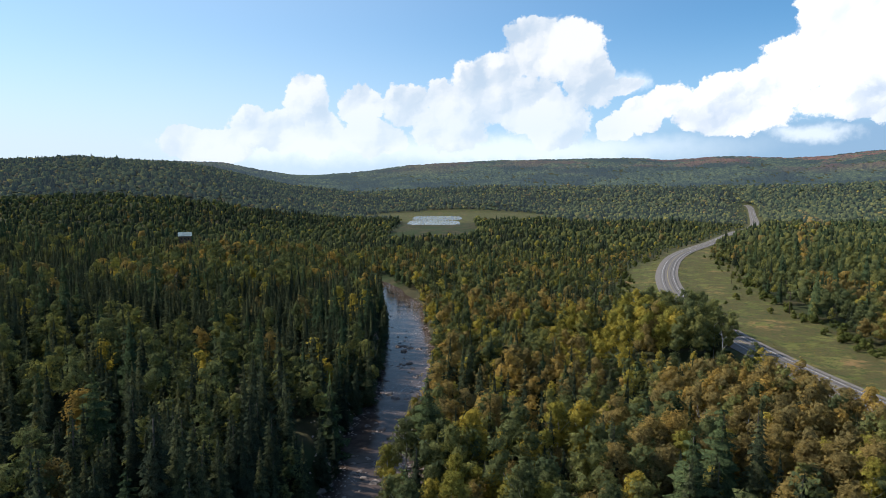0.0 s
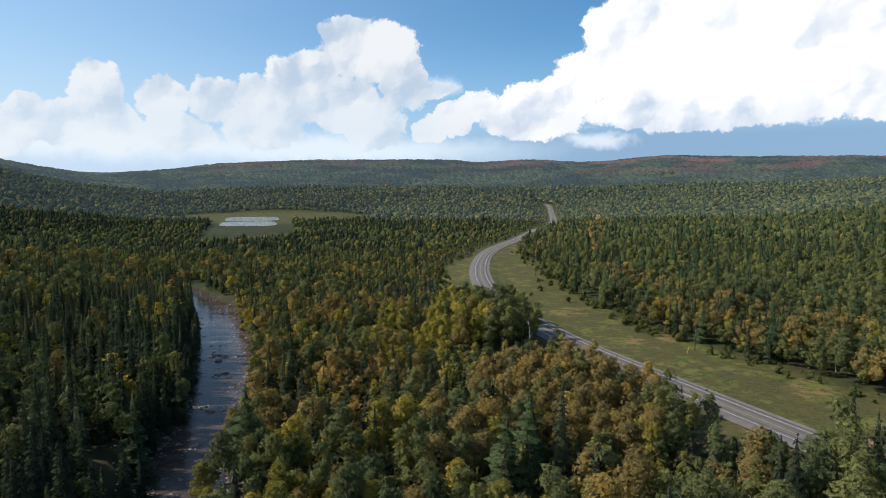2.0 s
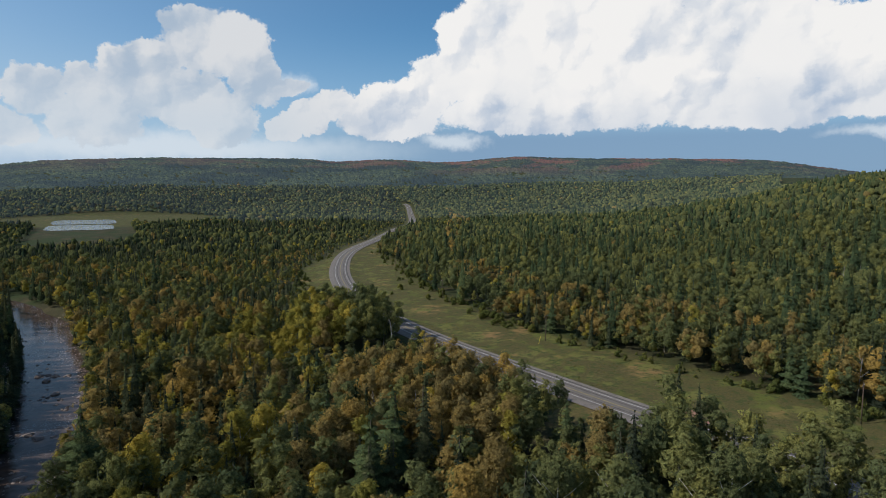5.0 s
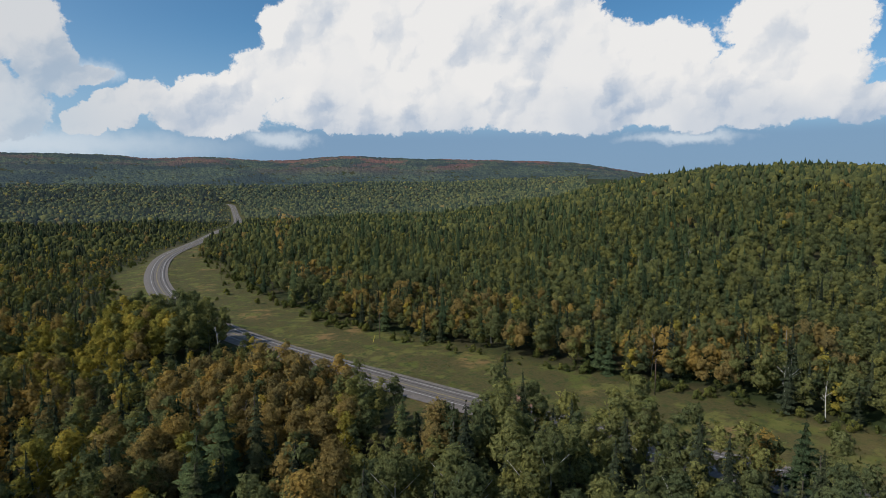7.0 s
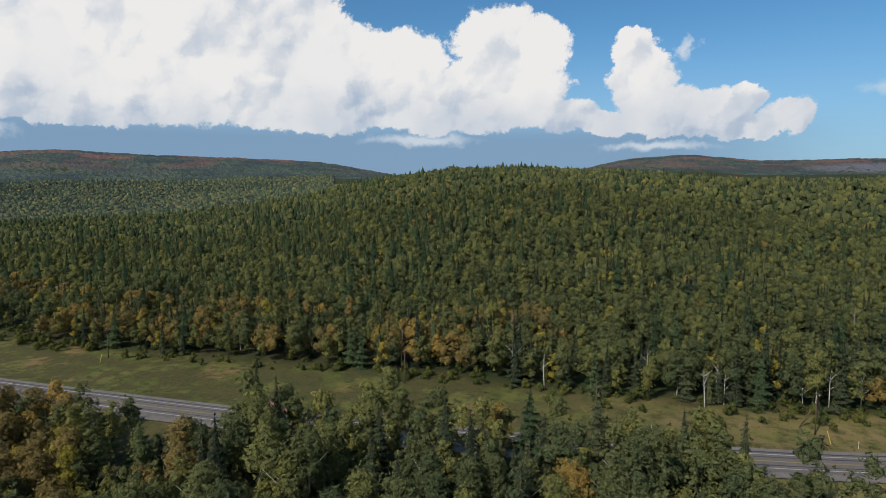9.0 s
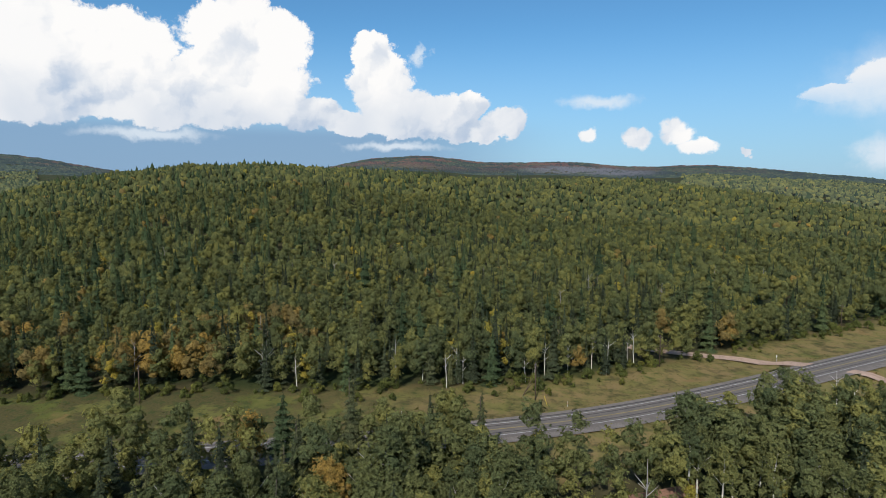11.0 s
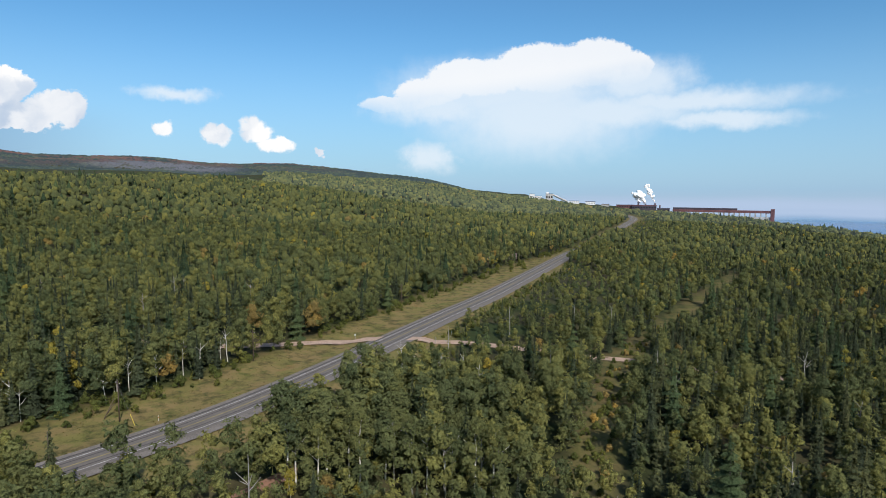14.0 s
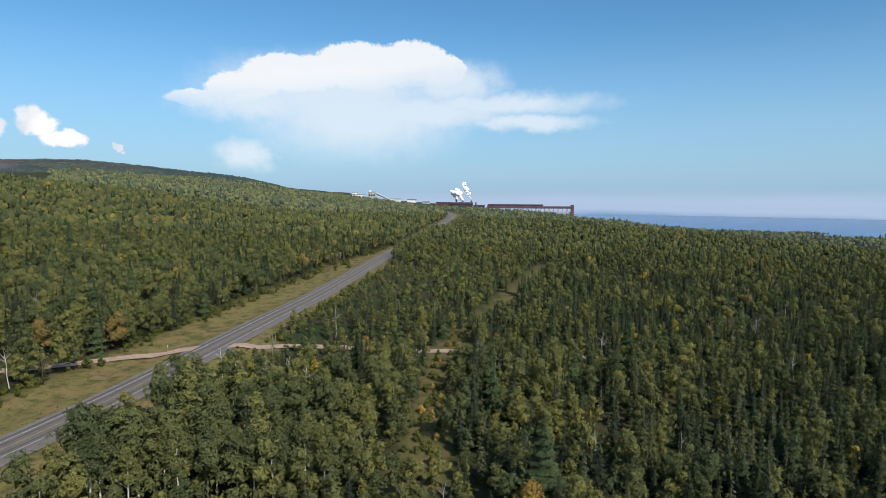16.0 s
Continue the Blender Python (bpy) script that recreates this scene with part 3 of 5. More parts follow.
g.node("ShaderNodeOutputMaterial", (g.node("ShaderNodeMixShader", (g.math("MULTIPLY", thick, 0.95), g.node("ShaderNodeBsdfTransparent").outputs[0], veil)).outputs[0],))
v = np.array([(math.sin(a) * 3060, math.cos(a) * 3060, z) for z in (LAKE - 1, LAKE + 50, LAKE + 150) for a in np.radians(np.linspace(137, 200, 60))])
structure("backdrop_mist", mesh_of("backdrop_mist", v, grid_faces(3, 60), [m]), "pale bank of mist far out on the lake, drawn as a glowing sheet")

# river
v, f = ribbon(RIVER_LINE, 16, -16, 0)
v[:, 2] = -7.3
structure("water_river", mesh_of("water_river", v, f[:, ::-1], [STREAM]), "shallow brown river with rapids between wooded banks")

# road
ROAD_LIFT = 0.35
v, f = ribbon(ROAD_LINE, 7.2, -8.2, ROAD_LIFT - 0.08)
road = structure("road", mesh_of("road", v, f[:, ::-1], [GRAVEL]), "two-lane highway with white edge lines and gravel shoulders")


def strip(name, left, right, lift, mat, label=""):
    v, f = ribbon(ROAD_LINE, left, right, ROAD_LIFT + lift)
    ob = new(name, mesh_of(name, v, f[:, ::-1], [mat]))
    ob.parent = road
    if label:
        tagged(ob, label)
    return ob


strip("asphalt", 5.3, -5.3, 0.0, ASPHALT, "grey worn asphalt")
strip("edge_line", 3.8, 3.56, 0.03, WHITE_LINE, "white painted edge line")
strip("edge_line", -3.56, -3.8, 0.03, WHITE_LINE, "white painted edge line")
strip("centre_line", 0.22, -0.22, 0.03, YELLOW_LINE, "faded yellow centre line")
strip("sealed_joint", 5.2, 4.7, 0.03, SEAL, "dark sealed strip")
strip("sealed_joint", -2.0, -2.35, 0.03, SEAL, "dark sealed strip")
strip("sealed_joint", 2.35, 2.0, 0.03, SEAL, "dark sealed strip")

# the gravel side road that crosses it
v, f = ribbon(TRACK, 2.9, -2.9, 0.3)
v[:, 2] = np.maximum(v[:, 2], ground(v[:, 0], v[:, 1]) + 0.3)
side = structure("road_side", mesh_of("road_side", v, f[:, ::-1], [RED_GRAVEL]), "pale reddish gravel side road")

# settling ponds in a mown field
for n, (y0, y1, x0, x1) in enumerate([(1095, 1262, -66, 32), (1285, 1480, -66, 42)]):
    a = np.linspace(0, 2 * math.pi, 40, endpoint=False)
    v = np.stack([(x0 + x1) / 2 + (x1 - x0) / 2 * np.sign(np.cos(a)) * np.abs(np.cos(a)) ** 0.4,
                  (y0 + y1) / 2 + (y1 - y0) / 2 * np.sign(np.sin(a)) * np.abs(np.sin(a)) ** 0.4, 0 * a + 0.6], 1)
    structure("water_pond_%d" % (n + 1), mesh_of("water_pond", v, [list(range(40))], [POND]), "pale still settling pond in a mown field")

# ---- trees ----
def ico():
    p = (1 + 5 ** 0.5) / 2
    v = np.array([(-1, p, 0), (1, p, 0), (-1, -p, 0), (1, -p, 0), (0, -1, p), (0, 1, p), (0, -1, -p), (0, 1, -p), (p, 0, -1), (p, 0, 1), (-p, 0, -1), (-p, 0, 1)])
    f = np.array([(0, 11, 5), (0, 5, 1), (0, 1, 7), (0, 7, 10), (0, 10, 11), (1, 5, 9), (5, 11, 4), (11, 10, 2), (10, 7, 6), (7, 1, 8),
                  (3, 9, 4), (3, 4, 2), (3, 2, 6), (3, 6, 8), (3, 8, 9), (4, 9, 5), (2, 4, 11), (6, 2, 10), (8, 6, 7), (9, 8, 1)])
    return v / np.linalg.norm(v[0]), f


def joined(parts):
    """Joins (verts, triangles, outward ways) rows; where none is given, outward is away from the upright axis."""
    vs, fs, os, n = [], [], [], 0
    for v, f, *o in parts:
        vs.append(v)
        fs.append(np.asarray(f) + n)
        os.append(o[0] if o else v * (1, 1, 0) / np.maximum(np.hypot(v[:, 0], v[:, 1]), 1e-4)[:, None] + (0, 0, 0.5))
        n += len(v)
    o = np.concatenate(os)
    return np.concatenate(vs), np.concatenate(fs), o / np.linalg.norm(o, axis=1, keepdims=True)


def leaf_cards(rng, spots, out, size):
    """One three-cornered leaf clump at every spot, turned about the outward way."""
    n = len(spots)
    w = out / np.linalg.norm(out, axis=1, keepdims=True) * 0.8 + rng.normal(0, 0.5, (n, 3)) + (0, 0, 0.35)
    w /= np.linalg.norm(w, axis=1, keepdims=True)
    s = np.cross(w, rng.normal(0, 1, (n, 3)))
    s /= np.linalg.norm(s, axis=1, keepdims=True)
    t = np.cross(w, s)
    k = size * rng.uniform(0.6, 1.4, (n, 1))
    v = np.stack([spots - s * k * 0.55 - t * k * 0.3, spots + s * k * 0.55 - t * k * 0.35 * rng.uniform(0.4, 1.4, (n, 1)), spots + t * k * 0.7 - w * k * 0.2], 1).reshape(-1, 3)
    return v, np.arange(3 * n).reshape(-1, 3), np.repeat(out + rng.normal(0, 0.3, (n, 3)), 3, 0)


def broadleaf(rng, boughs, loose, size, wide=0.30, low=0.24, core=0.8, rough=0.28):
    """Crown of a broadleaved tree one metre high: uneven boughs of foliage, with loose leaf clumps on their outsides."""
    c, r, parts = [], [], []
    for k in range(boughs):
        s = (k + 0.5) / boughs
        h = low + 0.08 + (0.84 - low) * s
        reach = wide * (0.95 - 0.75 * s ** 1.6) * rng.uniform(0.45, 0.75)
        a = k * 2.4 + rng.uniform(-0.5, 0.5)
        if k == boughs - 1:
            reach *= 0.3
        c.append((reach * math.cos(a), reach * math.sin(a), h + rng.uniform(-0.03, 0.03)))
        r.append(wide * rng.uniform(0.42, 0.62) * (1.0 if boughs > 6 else 1.2 if boughs > 3 else 1.5) * (0.8 if k == boughs - 1 else 1))
    c, r = np.array(c), np.array(r)
    for p, q in zip(c, r):
        v, f = ico()
        f = f[v[f][:, :, 2].mean(1) > -0.55]
        o = v * 0.75 + (p - (0, 0, 0.55)) / (wide, wide, 0.4) * 0.45 + (0, 0, 0.2)
        v = v * (1 + rng.uniform(-rough, rough, (len(v), 1)))
        parts.append((v * q * core * (1, 1, rng.uniform(0.85, 1.2)) + p, f, o))
    if loose:
        k = rng.integers(0, boughs, loose)
        w = rng.normal(0, 1, (loose, 3))
        w[:, 2] = np.abs(w[:, 2]) * 0.9 - 0.4
        w /= np.linalg.norm(w, axis=1, keepdims=True)
        spots = c[k] + w * r[k, None] * rng.uniform(0.72, 1.18, (loose, 1))
        parts.append(leaf_cards(rng, spots, w * 0.7 + (spots - (0, 0, 0.55)) / (wide, wide, 0.4) * 0.45 + (0, 0, 0.2), size))
    return joined(parts)


def conifer(rng, boughs, wide=0.17, low=0.06, fine=False, sag=0.35, tiers=0, core=True):
    """Needles of a conifer one metre high: drooping boughs at uneven heights that shorten towards the tip."""
    parts = []
    lean = rng.normal(0, 0.012, 2)
    for k in range(boughs):
        s = 1 - ((k + rng.uniform(0, 1)) / boughs) ** 0.62
        if tiers:
            s = (round(s * tiers) + rng.uniform(-0.12, 0.12)) / tiers
        s = min(max(s, 0.0), 0.97)
        h = low + (0.97 - low) * s
        a = k * 2.4 + rng.uniform(-0.5, 0.5)
        L = wide * ((1 - s) ** 0.8 * 0.95 + 0.06) * rng.uniform(0.55, 1.2)
        c, d = math.cos(a), math.sin(a)
        half = (L * 0.34 if fine else L * 0.55) + 0.006
        z0 = h + 0.03
        z1 = z0 - L * sag * rng.uniform(0.4, 1.4)
        zm, m = (z0 + z1) / 2 + 0.008, 0.62
        ox, oy = lean * s
        v = [(ox, oy, z0 + 0.015), (ox + c * L * m - d * half, oy + d * L * m + c * half, zm - half * 0.45), (ox + c * L, oy + d * L, z1),
             (ox + c * L * m + d * half, oy + d * L * m - c * half, zm - half * 0.45)]
        if fine:
            v.append((ox + c * L * m, oy + d * L * m, zm + 0.01))
        o = np.array([(c, d, 0.45)] * len(v)) + rng.normal(0, 0.22, 3)
        parts.append((np.array(v), np.array([(0, 1, 4), (1, 2, 4), (2, 3, 4), (3, 0, 4)]) if fine else np.array([(0, 1, 2), (0, 2, 3)]), o))
    if core:
        a = np.linspace(0, 2 * math.pi, 5, endpoint=False)
        r = wide * 0.5 * rng.uniform(0.8, 1.2, 5)
        v = np.concatenate([np.c_[r * np.cos(a), r * np.sin(a), 0 * a + low + 0.02], [(*lean, 0.99)]])
        parts.append((v, np.array([(i, (i + 1) % 5, 5) for i in range(5)])))
    return joined(parts)


def stacked_cones(rng, levels, sides, wide=0.17):
    """A conifer far off: ragged cones one over the other."""
    parts = []
    for k in range(levels):
        z = 0.08 + 0.88 * k / levels
        r = wide * (1 - k / levels) ** 0.9 + 0.015
        a = np.linspace(0, 2 * math.pi, sides, endpoint=False) + k
        rr = r * rng.uniform(0.65, 1.25, sides)
        v = np.concatenate([np.c_[rr * np.cos(a), rr * np.sin(a), z + rng.uniform(-0.03, 0.03, sides)], [(0, 0, min(z + 1.3 * 0.88 / levels + 0.06, 1.0))]])
        i = np.arange(sides)
        parts.append((v, np.stack([i, (i + 1) % sides, 0 * i + sides], 1)))
    return joined(parts)


def blob(rng, wide=0.33, half=False):
    v, f = ico()
    o = v + (0, 0, 0.25)
    v = v * rng.uniform(0.7, 1.3, (12, 1))
    if half:
        f = f[(v[f][:, :, 2].mean(1) > -0.3)]
    return v * (wide, wide, 0.36) + (0, 0, 0.62), f, o / np.linalg.norm(o, axis=1, keepdims=True)


def trunk(rng, height, r0, r1, sides=6, bend=0.02, limbs=0, reach=0.22):
    parts = []

    def tube(p, radii):
        p = np.array(p)
        a = np.linspace(0, 2 * math.pi, sides, endpoint=False)
        v = np.concatenate([np.c_[q[0] + r * np.cos(a), q[1] + r * np.sin(a), 0 * a + q[2]] for q, r in zip(p, radii)])
        g4 = grid_faces(len(p), sides, True)
        parts.append((v, np.concatenate([g4[:, (0, 1, 2)], g4[:, (0, 2, 3)]])))

    w = rng.normal(0, bend, (4, 2))
    tube([(0, 0, -0.03), (*w[0] * 0.5, height * 0.33), (*w[1], height * 0.66), (*w[2], height)], [r0, r0 * 0.8 + r1 * 0.2, (r0 + r1) / 2, r1])
    for k in range(limbs):
        a, h = k * 2.4 + rng.uniform(-0.4, 0.4), height * rng.uniform(0.45, 0.85)
        L = reach * rng.uniform(0.6, 1.1)
        tube([(w[1][0] * 0.8, w[1][1] * 0.8, h), (L * 0.5 * math.cos(a), L * 0.5 * math.sin(a), h + L * 0.45), (L * math.cos(a), L * math.sin(a), h + L)],
             [r0 * 0.45, r0 * 0.3, r0 * 0.12])
    return joined(parts)


# where trees may stand, and which
def clear_of(x, y):
    """True where the ground is free for trees."""
    q, along = beside(ROAD_LINE, x, y)
    r, _ = beside(RIVER_LINE, x, y)
    edge = waves(x, y, 9, 0.7) * 2.5 + waves(x, y, 31, 2.2) * 3
    free = np.where(q > 0, q > east_verge(y) + edge, -q > west_verge(y) + 0.3 * edge)
    free &= np.where(r > 0, r > 8.5 + 0.3 * edge, -r > 12 + 0.3 * edge)
    free &= np.hypot(x + 268, y - 640) > 15
    free &= np.hypot(x - 61, y - 116) > 4.5
    free &= np.hypot((x - 40) / 230, (y - 1480) / 330) > 1
    free &= (np.abs(x + 12) > 68) | (np.abs(y - 1130) > 280)
    free &= np.abs(beside(CUT, x, y)[0]) > 5.5 + 0.5 * edge
    free &= np.abs(beside(TRACK, x, y)[0]) > np.where((x < 182) & (np.abs(x - 142) > 9), 3.6, 7.0)
    free &= ~((ground(x, y) < LAKE + 4) & (y < -500))
    return free


def kind_at(x, y, u):
    """The kind of tree for places and random numbers u: 0 spruce, 1 pine, 2 aspen, 3 golden aspen, 4 maple."""
    az, d = np.degrees(np.arctan2(x, y)), np.hypot(x, y)
    q, _ = beside(ROAD_LINE, x, y)
    r, _ = beside(RIVER_LINE, x, y)
    patch = waves(x, y, 38, 0.4) + 0.6 * waves(x, y, 13, 1.9)
    broad = waves(x, y, 120, 2.7) + 0.7 * patch
    spruce, pine, gold, rust = (np.full(x.shape, c) for c in (0.26, 0.05, 0.03, 0.03))

    def put(where, *shares):
        for target, value in zip((spruce, pine, gold, rust), shares):
            target[where] = value[where] if np.ndim(value) else value

    put((r > 0) & (q < 0), np.where(broad > 0.5, 0.50, 0.87), 0.04, 0.012, 0.006)
    put((r > 0) & (np.hypot((x + 130) / 80, (y - 430) / 140) < 1), 0.30, 0.05, 0.02, 0.14)
    put((r > 0) & (d > 600), np.where(broad > 0.0, 0.22, 0.55), 0.06, 0.01, 0.008)
    strip = (r < 0) & (q < 0) & (y > 20)
    put(strip, np.where(patch < -0.5, 0.6, 0.20), 0.03, np.where(patch > 0.15, 0.22, 0.05), np.where(patch < 0.05, 0.50, 0.12))
    put(strip & (y > 330), np.where(patch < -0.3, 0.6, 0.25), 0.03, 0.09, 0.14)
    put(strip & (y > 600), np.where(broad < -0.1, 0.60, 0.20), 0.03, 0.05, 0.03)
    put(strip & (np.hypot((x - 95) / 25, (y - 246) / 34) < 1), 0.04, 0.0, 0.0, 0.0)
    put(strip & (np.hypot((x - 66) / 26, (y - 250) / 42) < 1), 0.06, 0.0, 0.75, 0.05)
    put(strip & (np.hypot((x - 86) / 30, (y - 152) / 42) < 1), 0.04, 0.0, 0.03, 0.85)
    put(strip & (az > 36) & (d < 190), 0.20, 0.01, 0.01, 0.03)
    put((q > 30) & (az < 45), np.where(patch < -0.4, 0.5, 0.22), 0.06, 0.05, 0.05)
    put((q > 60) & (az >= 20), np.where(broad > 0.5, 0.30, 0.10), np.where((az < 76) & (q > 200), 0.16, np.where(az < 70, 0.12, 0.05)), 0.012, 0.006)
    band = (q > 30) & (q < 105) & (az > 30) & (az < 78)
    put(band, 0.20, 0.03, 0.07, np.where(patch < 0.35, 0.42, 0.05))
    south = (q < 0) & (y <= 20)
    put(south, 0.14 + 0.36 * smooth(-q, 60, 170) * (1 - 0.6 * smooth(d, 350, 700)) + 0.12 * (patch > 0.3), 0.03, 0.006, 0.008)
    put(south & (q > -90) & (y > -150), 0.07, 0.0, 0.008, 0.012)
    put(np.hypot((x - 132) / 18, (y + 84) / 34) < 1, 0.03, 0.0, 0.0, 0.0)
    edges = np.cumsum([spruce, pine, gold, rust], 0)
    k = np.full(x.shape, 2)
    k[u < edges[3]] = 4
    k[u < edges[2]] = 3
    k[u < edges[1]] = 1
    k[u < edges[0]] = 0
    return k


# groves of one height: x, y, half widths, height
GROVES = [(86, 147, 29, 36, 14.5), (95, 246, 25, 34, 18.5), (132, -84, 18, 34, 19.0)]
KINDS = ["spruce", "pine", "aspen", "golden_aspen", "maple"]
TALL = np.array([15.0, 16.0, 12.6, 11.6, 12.2])


def scatter(lo, hi, gap, seed, az0=-42, az1=188):
    """Places on a jittered grid between two distances, with tree kinds, heights and turns."""
    rng = np.random.default_rng(seed)
    n = int(hi / gap) + 1
    i = np.arange(-n, n + 1) * gap
    x, y = (a.ravel() for a in np.meshgrid(i, i))
    x, y = x + rng.uniform(-0.75, 0.75, x.size) * gap, y + rng.uniform(-0.75, 0.75, x.size) * gap
    d, az = np.hypot(x, y), np.degrees(np.arctan2(x, y))
    keep = (d > lo) & (d < hi) & (az > az0) & (az < az1)
    keep |= (d > lo) & (d < hi) & (az + 360 < az1)
    keep &= (d < 1300) | (az < 58) | (az > 112)      # the far side of the east hill is never seen
    x, y = x[keep], y[keep]
    keep = clear_of(x, y) & (rng.uniform(0, 1, x.size) > 0.10 + 0.16 * waves(x, y, 17, 4.0))
    x, y = x[keep], y[keep]
    k = kind_at(x, y, rng.uniform(0, 1, x.size))
    h = TALL[k] * np.clip(np.exp(rng.normal(-0.06, 1.0, x.size) * np.where(np.hypot(x, y) < 200, 0.24, 0.17)), 0.5, 1.5) * (1 + 0.14 * waves(x, y, 24, 3.1))
    h *= np.where((k == 1) & (rng.uniform(0, 1, x.size) < 0.4), 1.35 if lo < 600 else 1.1, 1)
    h *= 1 - 0.16 * smooth(np.hypot(x, y), 200, 420)
    q, _ = beside(ROAD_LINE, x, y)
    grove = np.hypot((x - 95) / 25, (y - 246) / 34) < 1
    h *= np.where((q < 0) & (y > 60) & (y < 330) & (k >= 2), 1.12, 1)
    h *= np.where((q < 0) & ~grove & ((y > 95) | (y < -88)) & ((y > -380) | (y < -680)), 0.46 + 0.54 * smooth(-q, 15, 85), 1)
    for gx, gy, rx, ry, tall in GROVES:
        h = np.where((np.hypot((x - gx) / rx, (y - gy) / ry) < 1) & (k >= 2), tall * (0.86 + 0.26 * rng.uniform(0, 1, x.size)), h)
    d, az = np.hypot(x, y), np.degrees(np.arctan2(x, y))
    h *= np.where((d < 125) & (az > 100) & (az < 136), 0.68, 1)        # young growth before the tall aspens
    h *= np.where((d < 150) & (az > 136) & (az < 149), 0.72, 1)        # and at the mouth of the cleared strip
    h *= np.where((q < -20) & (az > 128), 0.84, 1)
    h *= np.where((d < 140) & (az > 82) & (az < 100), 1.14, 1)
    h *= np.where((d > 540) & (d < 692) & (np.abs(az + 22.6) < 1.6), 0.5, 1)   # a gap before the house
    h *= np.where((d > 160) & (d < 228) & (az > 130.5) & (az < 141) & (q < 0), 1.3, 1)
    return x, y, ground(x, y), k, h, rng.uniform(0, 2 * math.pi, x.size), rng.uniform(0, 1, x.size)


def outward(me, o):
    """Stores the crown's outward way at every vertex: leaves catch the light as a crown does."""
    me.attributes.new("outward", "FLOAT_VECTOR", "POINT").data.foreach_set("vector", np.asarray(o, np.float32).ravel())


def woods(name, templates, x, y, z, h, turn, tint, mat, label, widen=1.0):
    """All trees of one kind in one belt, as one mesh."""
    vs, fs, ts, os, n = [], [], [], [], 0
    pick = (np.arange(len(x)) * 7919) % len(templates)
    for i, (tv, tf, to) in enumerate(templates):
        m = pick == i
        if not m.any():
            continue
        c, s = np.cos(turn[m])[:, None], np.sin(turn[m])[:, None]
        hh = h[m][:, None]
        vx = (tv[:, 0] * c - tv[:, 1] * s) * hh * widen + x[m][:, None]
        vy = (tv[:, 0] * s + tv[:, 1] * c) * hh * widen + y[m][:, None]
        ox, oy = to[:, 0] * c - to[:, 1] * s, to[:, 0] * s + to[:, 1] * c
        os.append(np.stack([ox, oy, np.broadcast_to(to[:, 2], ox.shape)], -1).reshape(-1, 3))
        vz = tv[:, 2] * hh + z[m][:, None] - 0.2
        k = m.sum()
        vs.append(np.stack([vx, vy, vz], -1).reshape(-1, 3))
        fs.append((tf[None] + (np.arange(k) * len(tv))[:, None, None]).reshape(-1, 3) + n)
        ts.append(np.repeat(tint[m], len(tv)))
        n += k * len(tv)
    me = mesh_of(name, np.concatenate(vs), np.concatenate(fs), [mat])
    me.attributes.new("tint", "FLOAT", "POINT").data.foreach_set("value", np.concatenate(ts).astype(np.float32))
    outward(me, np.concatenate(os))
    return tagged(new(name, me), label, "woods", kind="stuff")


rng = np.random.default_rng(11)
WORDS = {"spruce": "dark spiky spruce woods", "pine": "dark green pines standing over the woods", "aspen": "green aspen and birch woods",
         "golden_aspen": "golden yellow aspens among the woods", "maple": "rust-brown autumn maples among the woods"}
BELTS = [  # from, to, gap, how far they seem
    (9, 86, 5.6, "in the middle"), (86, 150, 4.1, "close by"), (150, 330, 4.4, "near"), (330, 660, 4.9, "some way off"), (660, 1200, 6.9, "far off"), (1200, 2330, 10.8, "on the farthest slopes")]
SINGLE = []
for lo, hi, gap, belt in BELTS:
    x, y, z, k, h, turn, tint = scatter(lo, hi, gap, int(lo), *((-181, 181) if lo < 20 else ()))
    for i, kind in enumerate(KINDS):
        m = np.flatnonzero(k == i)
        if belt == "close by":
            m = m[np.argsort(np.hypot(x[m], y[m]))]
            SINGLE += [(kind, x[j], y[j], z[j], h[j], turn[j]) for j in m[:300]]
            m = m[300:]
        if not len(m):
            continue
        firs = i < 2
        wide = (0.165, 0.23)[i] if firs else (0.23, 0.21, 0.27)[i - 2]
        if lo < 20:
            t = [conifer(rng, 30, wide) for _ in range(3)] if firs else [broadleaf(rng, 4, 40, 0.08, wide) for _ in range(3)]
        elif lo < 330:
            t = [conifer(rng, 44, wide, 0.05, False, 0.3, 0 if i == 0 else 7) for _ in range(6)] if firs else [broadleaf(rng, 5, 110, 0.062, wide, 0.22, 0.7, 0.45) for _ in range(9)]
        elif lo < 660:
            t = [conifer(rng, 17, wide * 1.1, 0.05) for _ in range(6)] if i == 0 else [conifer(rng, 17, wide * 1.05, 0.12, False, 0.12, 5) for _ in range(5)] if i == 1 else [broadleaf(rng, 2, 24, 0.09, wide * 1.22, 0.40, 0.76, 0.5) for _ in range(9)]
        elif lo < 1200:
            t = [stacked_cones(rng, 2, 5, wide * 1.05) for _ in range(4)] if firs else [blob(rng, wide * 1.15, True) for _ in range(9)]
        else:
            t = [stacked_cones(rng, 1, 6, wide * 1.6) for _ in range(4)] if firs else [blob(rng, wide * 1.8, True) for _ in range(7)]
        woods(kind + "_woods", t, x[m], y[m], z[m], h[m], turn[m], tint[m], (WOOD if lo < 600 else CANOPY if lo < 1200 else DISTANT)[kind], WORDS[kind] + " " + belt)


# single trees close by
def part(name, data, parent, label=""):
    ob = new(name, data)
    ob.parent = parent
    if label:
        tagged(ob, label)
    return ob


